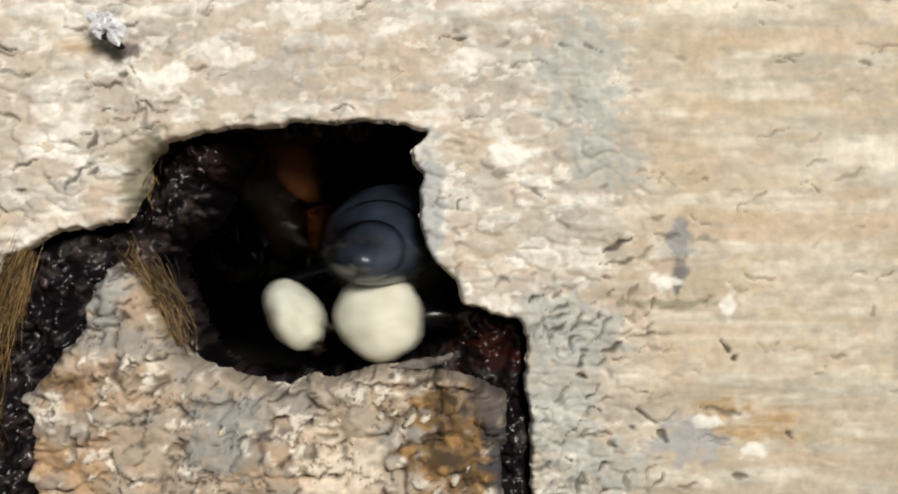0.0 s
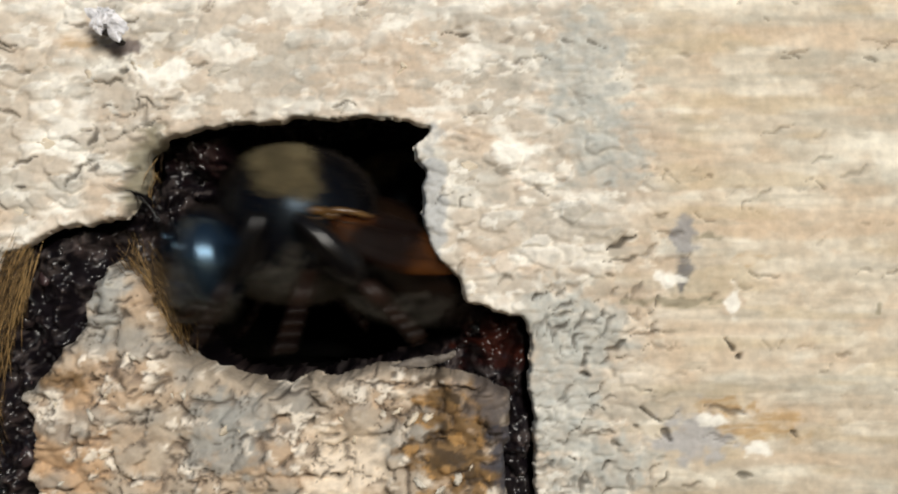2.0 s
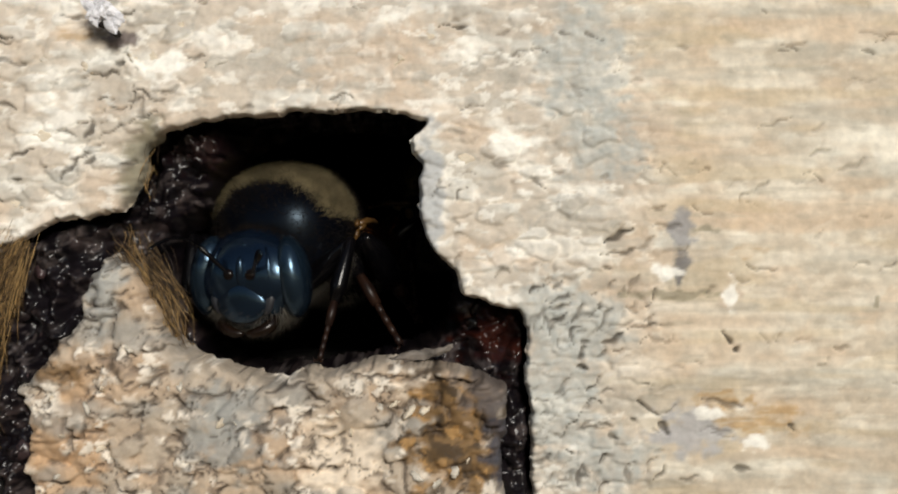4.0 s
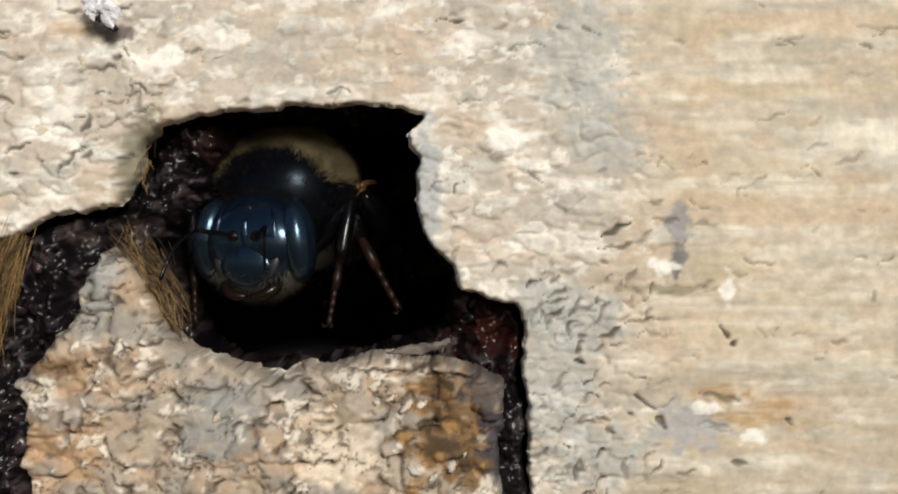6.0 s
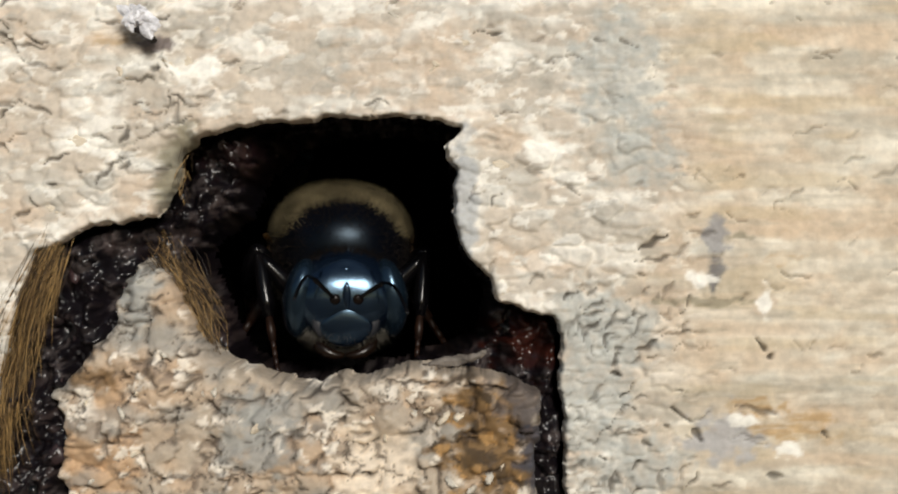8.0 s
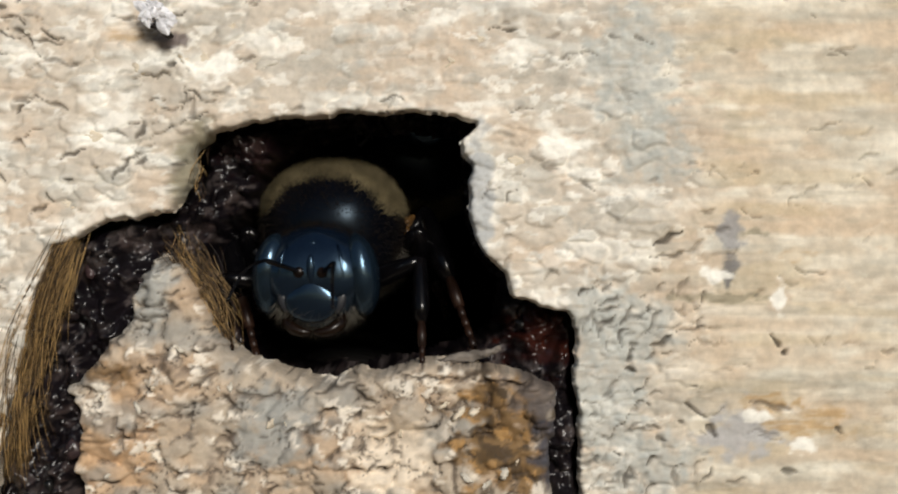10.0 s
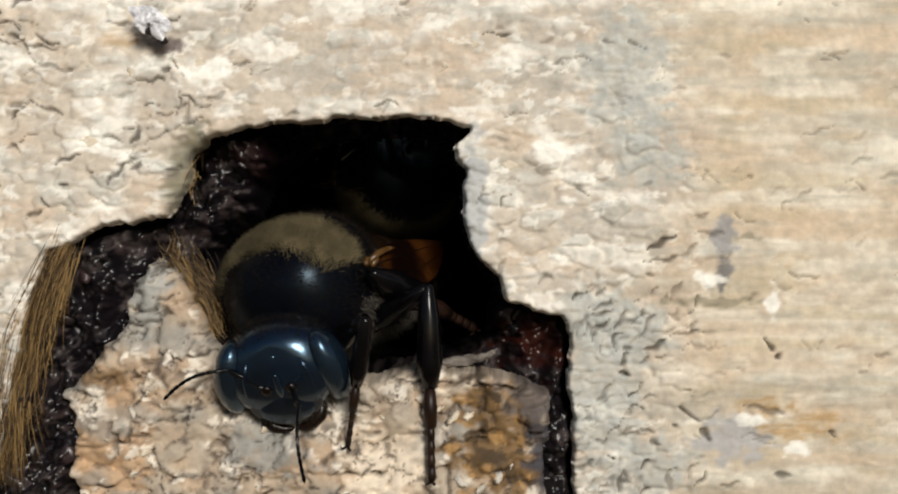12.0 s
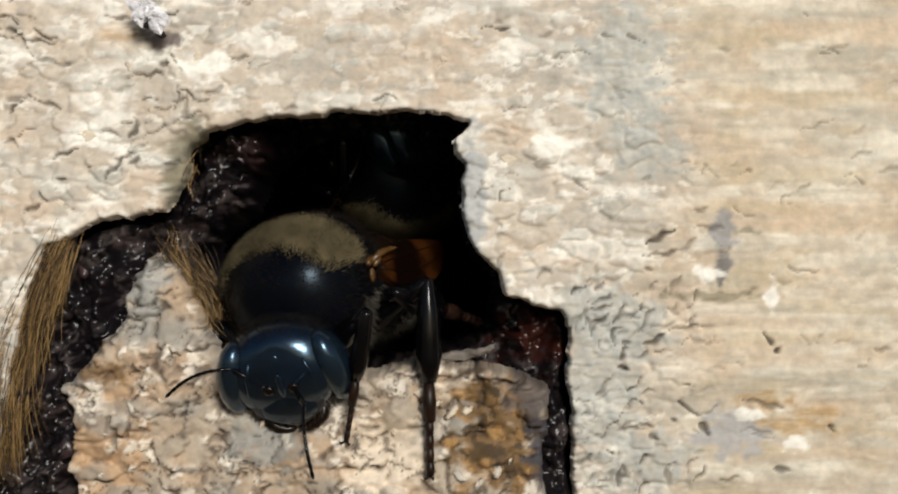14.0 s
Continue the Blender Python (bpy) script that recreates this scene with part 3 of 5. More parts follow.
def lump_relief(X, Z):
    e = -edge_distance(X, Z, LUMP) + 0.24 * fbm(X * 0.8, Z * 0.8, 5, 303)
    gap, curl = cracks(X, Z, LUMP_CRACKS)
    f1, rim1, r1, r2 = cells(X, Z, 1.3, 0.95, 307, 0.5)
    g1, rim2, q1, q2 = cells(X, Z, 0.42, 0.34, 309, 0.5)
    fine = fbm(X / 0.4, Z / 0.4, 3, 311)
    where = smooth(-0.25, 0.25, fbm(X / 2.2, Z / 1.8, 2, 313))
    dome, grain = 1 - np.clip(f1, 0, 1) ** 2, 1 - np.clip(g1, 0, 1) ** 2
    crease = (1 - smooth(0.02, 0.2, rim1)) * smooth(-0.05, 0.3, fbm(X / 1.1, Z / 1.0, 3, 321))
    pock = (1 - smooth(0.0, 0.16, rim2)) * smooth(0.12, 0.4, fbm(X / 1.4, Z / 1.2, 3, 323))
    Y = -0.05 - (0.2 + 0.45 * r1) * dome - 0.16 * q1 * grain * where - 0.04 * fine + 0.2 * crease + 0.16 * pock - 0.45 * fbm(X / 3.5, Z / 3.0, 2, 317)
    Y = Y - 0.08 * curl + 0.16 * gap
    Y = Y + 0.5 * np.exp(-np.clip(e, 0, 9) / 0.12) + np.clip(-e, 0, 0.08) * 22 - 0.4 * smooth(0, 2.2, e)
    cream, peach, grey = np.array([0.46, 0.355, 0.24]), np.array([0.54, 0.345, 0.19]), np.array([0.31, 0.285, 0.23])
    dirt_shade, wax = np.array([0.06, 0.04, 0.026]), np.array([0.19, 0.1, 0.03])
    tint = np.zeros(X.shape + (3,)) + cream

    def lay(colour, amount):
        return tint + (colour - tint) * np.clip(amount, 0, 1)[..., None]

    tint = lay(peach, 0.6 * smooth(-0.2, 0.5, fbm(X / 3.2, Z / 2.8, 3, 319) + 0.6 * (r2 - 0.5)))
    tint = lay(peach * np.array([1.0, 0.92, 0.8]), 0.75 * spot(X, Z, -13.2, -7.4, 1.6, 3.2, 329, 0.5))
    tint = lay(grey, 0.6 * smooth(0.0, 0.5, fbm(X / 2.8, Z / 2.2, 3, 331) + 0.4 * (r1 - 0.5)))
    tint = lay(grey * 1.05, 0.85 * spot(X, Z, -7.6, -6.6, 1.7, 1.6, 332, 0.6))
    tint = lay(grey * 1.25, 0.85 * spot(X, Z, -11.9, -2.0, 0.7, 1.6, 333))
    tint = lay(np.array([0.88, 0.74, 0.55]), 0.9 * smooth(0.6, 0.82, q1) * smooth(0.0, 0.25, rim2) * where)
    tint = lay(dirt_shade * 2.6, 0.5 * where * smooth(0.8, 0.94, q2) * smooth(0.0, 0.25, rim2))
    tint = lay(np.array([0.86, 0.68, 0.47]), 0.85 * spot(X, Z, -3.7, -7.6, 1.5, 1.3, 335))
    tint = lay(np.array([0.8, 0.63, 0.43]), 0.7 * spot(X, Z, -1.0, -5.2, 1.0, 0.5, 336))
    tint = lay(np.array([0.24, 0.165, 0.1]), 0.7 * spot(X, Z, 0.3, -5.4, 2.4, 0.9, 348, 0.6))
    tint = lay(wax, 0.95 * spot(X, Z, 0.2, -6.9, 1.9, 2.4, 337, 0.7))
    tint = lay(wax * 2.4, 0.7 * smooth(0.6, 0.8, q1) * spot(X, Z, 0.2, -6.9, 1.9, 2.4, 337, 0.7))
    tint = lay(wax * 0.25, 0.85 * smooth(0.1, 0.4, fbm(X / 0.9, Z / 0.7, 3, 339)) * spot(X, Z, 0.6, -6.7, 2.2, 2.8, 341, 0.6))
    tint = lay(np.array([0.045, 0.045, 0.055]), 0.9 * spot(X, Z, 1.9, -7.2, 0.75, 1.6, 345, 0.5))
    tint = lay(np.array([0.1, 0.078, 0.064]), 0.85 * spot(X, Z, 1.4, -5.1, 1.2, 1.1, 346, 0.5))
    tint = lay(wax, 0.7 * spot(X, Z, -13.2, -4.6, 1.0, 0.5, 343, 0.8))
    # dirt in creases, cracks and pocks, with their shade put into the colour
    tint = lay(dirt_shade, np.maximum(np.maximum(0.8 * crease, 0.92 * gap), 0.85 * pock))
    tint = tint * np.array([0.92, 1.0, 1.15])
    X, Z, keep = trim(X, Z, e, -0.08)
    return X, Y, Z, keep, tint


def build_hollow(log):
    """The dark chamber behind the entrance, wider than its mouth, with a level floor."""
    bm = bmesh.new()
    around, rings = 64, []
    for y, w, up, down in ((3.8, 9.6, 6.4, 6.2), (5, 10.5, 6.5, 5.6), (9, 12.5, 7.6, 5.4), (15, 13.5, 8.6, 5.4), (22, 13, 8.6, 5.4), (29, 10, 7, 5.3), (33, 4, 3, 3)):
        ring = []
        for k in range(around):
            a = math.tau * k / around
            c, s = math.cos(a), math.sin(a)
            p = Vector((-5.0 + w * c, y, (up if s > 0 else down) * s))
            if s < 0:
                p.z = -down * min(1, abs(s) * 1.6)
            p += 0.5 * Vector((c, 0, s)) * noise.noise(Vector((p.x, p.y, p.z)) * 0.45)
            ring.append(bm.verts.new(p + Vector((0, 0, 150))))
        rings.append(ring)
    for r0, r1 in zip(rings, rings[1:]):
        for k in range(around):
            bm.faces.new((r0[k], r1[k], r1[(k + 1) % around], r0[(k + 1) % around]))
    bm.faces.new(rings[-1])
    # flange that joins the chamber to the log behind the face
    outer = [bm.verts.new((40 * math.cos(math.tau * k / around), 4.2, 150 + 40 * math.sin(math.tau * k / around))) for k in range(around)]
    for k in range(around):
        bm.faces.new((outer[k], rings[0][k], rings[0][(k + 1) % around], outer[(k + 1) % around]))
    return part("hollow", bm, DARKENED_WOOD, log, "dark brown hollow inside the log")


def fibre_tuft(name, label, count, starts, ends, spread, bend, seed):
    """Short frayed strands that overlap along a band, in clumps that lie together."""
    rng = np.random.RandomState(seed)
    bm = bmesh.new()
    clumps = [(rng.rand(), rng.uniform(0, 0.72), Vector(bend) * rng.uniform(0.3, 1.2), 0.3 * rng.normal(), rng.uniform(0, 6.28)) for _ in range(max(6, count // 14))]
    for i in range(count):
        u, cut, side, slant, turn = clumps[i % len(clumps)]
        u = min(1.1, max(-0.1, u + 0.1 * rng.normal()))
        a = Vector(starts[0]).lerp(Vector(starts[1]), u)
        b = Vector(ends[0]).lerp(Vector(ends[1]), u)
        t0 = max(0, cut + 0.06 * rng.normal())
        t1 = min(1.0, t0 + rng.uniform(0.2, 0.42))
        own = 0.9 * spread * Vector(rng.normal(size=3))
        flare = spread * Vector((rng.normal(), 0.6 * rng.normal(), 0)) + Vector((slant, 0, 0))
        pts = []
        for k in range(7):
            t = t0 + (t1 - t0) * k / 6
            wave = 0.05 * math.sin(9 * t + turn + 0.5 * i % 3)
            pts.append(a.lerp(b, t) + side * math.sin(math.pi * t) + own + flare * (k / 6) ** 1.5 + Vector((wave, 0.5 * wave, 150)))
        r = rng.uniform(0.005, 0.013)
        tube(bm, pts, [r * 0.6, r, r, r, r, r * 0.7, r * 0.25], 4)
    ob = part(name, bm, STRAW, None, label)
    return tagged(ob, category="plant fibre", kind="stuff")


def build_splinter():
    """A grey sliver of wood lying across the corner of the sill."""
    rng = np.random.RandomState(77)
    bm = bmesh.new()
    a, b = Vector((-2.2, 0.65, 145.6)), Vector((0.15, 1.15, 146.1))
    n, rings = 14, []
    for i in range(n + 1):
        u = i / n
        h = 0.2 * math.sin(math.pi * (0.06 + 0.88 * u)) ** 0.6 * rng.uniform(0.75, 1.1)
        c = a.lerp(b, u) + Vector((0, 0.05 * rng.normal(), 0.06 * math.sin(7 * u)))
        rings.append([bm.verts.new(c + Vector((0, 0.14 * math.cos(k), h * math.sin(k) + 0.03 * rng.normal()))) for k in (0, 0.9, 1.6, 2.4, 3.14, 4.0, 4.7, 5.5)])
    for r0, r1 in zip(rings, rings[1:]):
        for k in range(8):
            bm.faces.new((r0[k], r1[k], r1[(k + 1) % 8], r0[(k + 1) % 8]))
    bm.faces.new(rings[0])
    bm.faces.new(rings[-1][::-1])
    tagged(part("splinter", bm, OLD_WOOD, None, "grey wood splinter lying on the clay sill", False), category="splinter")


def flake(rng, size, thick, bm=None, at=(0, 0, 0), rot=(0, 0, 0)):
    """A thin ragged chip, domed, with an uneven outline."""
    bm = bm or bmesh.new()
    n = rng.randint(16, 21)
    m = pose(*at, *rot)
    turn = rng.uniform(0, 6.28)
    rs = [size * rng.uniform(0.85, 1.08) * (1 + 0.25 * math.sin(2 * math.tau * k / n + turn) + 0.16 * math.sin(3 * math.tau * k / n + 2 * turn)) for k in range(n)]
    rings = []
    for wide, y in ((0.45, -thick), (0.8, -0.8 * thick * rng.uniform(0.7, 1)), (1.0, thick)):
        rings.append([bm.verts.new(m @ Vector((wide * rs[k] * math.cos(math.tau * k / n), y + thick * 0.3 * rng.normal(), wide * rs[k] * 0.55 * math.sin(math.tau * k / n)))) for k in range(n)])
    bm.faces.new(rings[0][::-1])
    for r0, r1 in zip(rings, rings[1:]):
        for k in range(n):
            bm.faces.new((r1[k], r0[k], r0[(k + 1) % n], r1[(k + 1) % n]))
    bm.faces.new(rings[-1])
    return bm


def build_flakes(log):
    rng = np.random.RandomState(5)
    chosen = [(-14.1, 3.5, 0.45), (-11.0, 6.3, 0.3), (-12.6, 5.9, 0.3), (-14.9, 1.2, 0.4)]
    while len(chosen) < 20:
        x, z = rng.uniform(-17, 17), rng.uniform(-10, 10)
        e = float(edge_distance(np.array([[x]]), np.array([[z]]), GAP)[0, 0])
        if e > 0.7 and x < 1:
            chosen.append((x, z, rng.uniform(0.15, 0.42)))
    X, Z = np.array([[c[0] for c in chosen]]), np.array([[c[1] for c in chosen]])
    Y = face_relief(X, Z)[1][0]
    meshes = []
    for k in range(8):
        ob = part("flake", flake(rng, 1.0, 0.13), FLAKE if k % 3 else SCALE_GREY, log)
        meshes.append(ob.data)
        bpy.data.objects.remove(ob)
    for i, (x, z, s) in enumerate(chosen):
        ob = new("flake", meshes[1 + i % 2 if i < 4 else i % 8])
        ob.parent = log
        ob.matrix_basis = pose(x * MM, (Y[i] + 0.03) * MM, HIGH + z * MM, rng.uniform(-8, 8), rng.uniform(-35, 35), rng.uniform(-8, 8)) @ Matrix.Diagonal((s, 0.4, s, 1))


def build_crumbs(clay):
    """Clay crumbs and scales stuck on the sill."""
    rng = np.random.RandomState(15)
    spots = []
    while len(spots) < 30:
        x, z = rng.uniform(-14, 2), rng.uniform(-10, -1)
        if float(edge_distance(np.array([[x]]), np.array([[z]]), LUMP)[0, 0]) < -0.5:
            spots.append((x, z))
    X, Z = np.array([[c[0] for c in spots]]), np.array([[c[1] for c in spots]])
    Y = lump_relief(X, Z)[1][0]
    meshes = []
    for k in range(6):
        ob = part("crumb", flake(rng, 1.0, 0.3), FLAKE if k % 2 else SCALE_GREY, clay)
        meshes.append(ob.data)
        bpy.data.objects.remove(ob)
    for i, (x, z) in enumerate(spots):
        ob = new("crumb", meshes[i % 6])
        ob.parent = clay
        s = rng.uniform(0.08, 0.3)
        ob.matrix_basis = pose(x * MM, (Y[i] + 0.03) * MM, HIGH + z * MM, rng.uniform(-20, 20), rng.uniform(0, 180), rng.uniform(-20, 20)) @ Matrix.Diagonal((s, 0.4, s, 1))


def build_lichen():
    rng = np.random.RandomState(9)
    root = new("lichen_patch")
    root.location = (-11.9 * MM, -0.3 * MM, HIGH + 7.7 * MM)
    tagged(root, "small white ragged lichen patch on the log", "lichen")
    for k in range(11):
        a, r = rng.uniform(0, math.tau), rng.uniform(0.0, 0.75)
        bm = flake(rng, rng.uniform(0.3, 0.6), 0.06, None, (r * math.cos(a), rng.uniform(-0.25, 0.1), 0.8 * r * math.sin(a)), (rng.uniform(-50, 50), rng.uniform(0, 180), rng.uniform(-50, 50)))
        part("lobe", bm, LICHEN, root, smooth_shade=False)
    bm = flake(rng, 0.45, 0.1, None, (0.15, 0.05, -0.45), (0, 30, 0))
    part("rotten_spot", bm, DARKENED_WOOD, root, "dark rotten spot", False)


def build_granules(log):
    """Glossy resin beads along the seam."""
    rng = np.random.RandomState(21)
    bm = bmesh.new()
    spots = []
    while len(spots) < 110:
        x, z = rng.uniform(-17.5, 3), rng.uniform(-10, 4.2)
        spots.append((x, z))
    X, Z = np.array([[s[0] for s in spots]]), np.array([[s[1] for s in spots]])
    Y = resin_relief(X, Z)[1][0]
    free = (edge_distance(X, Z, GAP)[0] < -0.1) & (edge_distance(X, Z, MOUTH)[0] > 0.0) & (edge_distance(X, Z, LUMP)[0] > 0.1)
    for i in np.nonzero(free)[0]:
        r = rng.uniform(0.12, 0.36) if rng.rand() < 0.75 else rng.uniform(0.07, 0.12)
        m = pose(X[0, i], Y[i] + 0.1, Z[0, i] + 150, *rng.uniform(0, 360, 3)) @ Matrix.Diagonal((r, r * rng.uniform(0.6, 1), r * rng.uniform(0.6, 1.3), 1))
        made = bmesh.ops.create_icosphere(bm, subdivisions=2, radius=1, matrix=m)["verts"]
        mid = m.translation
        for v in made:
            v.co = mid + (v.co - mid) * (1 + 0.8 * noise.noise((v.co - mid) * (1.3 / r) + Vector((i, 0, 0))))
    ob = part("resin_beads", bm, RESIN_BEAD, log, "glossy dark resin beads")
    col = ob.data.color_attributes.new("tint", "FLOAT_COLOR", "POINT")
    n = len(ob.data.vertices)
    tone = np.repeat(rng.rand((n + 41) // 42, 1), 42, 0)[:n]
    rgba = np.concatenate([0.006 + tone ** 2 * np.array([[0.05, 0.028, 0.03]]), np.ones((n, 1))], 1)
    col.data.foreach_set("color", rgba.ravel())
    tagged(ob, kind="stuff")


build_ground()
log = build_log()
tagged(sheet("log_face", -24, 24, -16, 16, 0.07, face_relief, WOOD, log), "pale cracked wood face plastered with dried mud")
tagged(sheet("resin_seam", -18.5, 3.8, -11, 5.2, 0.08, resin_relief, RESIN, log), "sticky dark resin round the entrance")
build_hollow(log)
build_granules(log)
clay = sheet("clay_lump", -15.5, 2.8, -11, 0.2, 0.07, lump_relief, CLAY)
tagged(clay, "pale cracked clay sill below the nest entrance", "clay")
fibre_tuft("fibre_tuft", "golden dry plant fibres along the resin seam", 900, ((-15.1, -0.1, 0.35), (-14.5, 0.1, 0.0)), ((-17.3, 0.3, -8.6), (-16.5, 0.6, -8.6)), 0.2, (-0.75, -0.15, 0.2), 31)
fibre_tuft("fibre_tuft", "brown frayed plant fibres beside the entrance", 380, ((-11.8, 0.5, -0.3), (-11.1, 1.2, 0.3)), ((-10.1, 0.35, -4.1), (-9.1, 1.0, -3.9)), 0.24, (0.3, -0.1, 0.15), 32)
fibre_tuft("fibre_tuft", "brown frayed plant fibres beside the entrance", 18, ((-10.9, 0.7, 1.2), (-10.5, 1.0, 1.4)), ((-10.5, 0.6, 3.4), (-10.0, 0.9, 3.6)), 0.1, (-0.2, 0, 0), 33)
build_flakes(log)
build_crumbs(clay)
build_lichen()
build_splinter()


# ---- bees; forward is -y, their left is +x ----
HIPS = {"front": (1.4, -1.7, -2.0), "mid": (1.8, 0.2, -2.2), "hind": (1.7, 1.9, -2.0)}
REACH = {"front": (2.5, 4.6), "mid": (3.2, 6.6), "hind": (3.3, 5.8)}
REST = {"front": (2.6, -3.6, -4.3), "mid": (4.3, -0.6, -4.3), "hind": (3.8, 4.0, -4.3)}
NECK = Vector((0, -2.15, -1.4))
BIG_HEAD = 1.0


def boxy(n, square):
    """A point of the unit ball's skin, drawn out towards a rounded box where square is over 2."""
    return n / (abs(n.x) ** square + abs(n.y) ** square + abs(n.z) ** square) ** (1 / square)


def shell_skin(radii, at, square=2.0):
    def place(rng, accept=lambda n: True):
        while True:
            n = Vector(rng.normal(size=3)).normalized()
            if accept(n + 0.045 * Vector(rng.normal(size=3))):
                p = boxy(n, square)
                g = Vector((n.x / radii[0], n.y / radii[1], n.z / radii[2])).normalized()
                return Vector((p.x * radii[0], p.y * radii[1], p.z * radii[2])) + Vector(at), g
    return place


def leg_parts(bee, which, side, pollen=False):
    l1, l2 = REACH[which]
    bm = bmesh.new()
    tube(bm, [(0, 0, 0.25), (0, 0, 0), (0, 0.03, -l1 * 0.35), (0, 0, -l1 * 0.8), (0, 0, -l1)], [0.22, 0.34, 0.42, 0.3, 0.22], 10)
    leg = part("leg", bm, LEG_SHELL, bee)
    bm = bmesh.new()
    wide = {"front": 0.32, "mid": 0.46, "hind": 0.58}[which]
    s = l2 * 0.52
    tube(bm, [(0, 0, 0.1), (0, 0, 0), (0, 0.02, -s * 0.3), (0, 0, -s * 0.75), (0, 0, -s)], [0.16, 0.22, wide * 0.85, wide, wide * 0.55], 10)
    rng = np.random.RandomState(3)
    fringe = bmesh.new()
    hairs(fringe, rng, 36, lambda r: ((lambda a, h: (Vector((wide * 0.8 * math.cos(a), wide * 0.8 * math.sin(a), -s * h)), Vector((math.cos(a), math.sin(a), -0.6))))(r.uniform(0, 6.28), r.uniform(0.2, 1))), 0.3, 0.014, (0, 0, -0.3))
    bristles = tagged(part("bristles", fringe, LEG_SHELL, leg, "short black bristles"), kind="stuff")
    shin = part("shin", bm, LEG_SHELL, leg, "glossy black shin")
    bm = bmesh.new()
    z = -s
    for k in range(5):
        d = (l2 - s) * (0.42 if k == 0 else 0.145)
        r = wide * (0.55 if k == 0 else 0.34)
        tube(bm, [(0, 0, z + 0.14), (0, 0, z - d * 0.5), (0, 0, z - d)], [r * 0.7, r, r * 0.8], 8)
        z -= d
    for q in (-1, 1):
        tube(bm, [(0, 0, z), (q * 0.14, -0.12, z - 0.1), (q * 0.2, -0.2, z + 0.02)], [0.05, 0.045, 0.015], 5)
    foot = part("foot", bm, TARSUS, leg, "brown jointed foot with claws")
    if pollen:
        bm = bmesh.new()
        ball(bm, (0.1 * side, 0.5, -l2 * 0.64), (0.95, 1.2, 1.8) if side > 0 else (1.7, 1.35, 1.55), (0, -4 if side > 0 else 10, 0), 48, 32)
        bm.normal_update()
        for v in bm.verts:
            v.co += (0.16 * noise.noise(v.co * 0.9) + 0.05 * noise.noise(v.co * 3)) * v.normal
        return leg, shin, bristles, foot, part("pollen_load", bm, POLLEN, leg, "packed cream pollen load")
    return leg, shin, bristles, foot


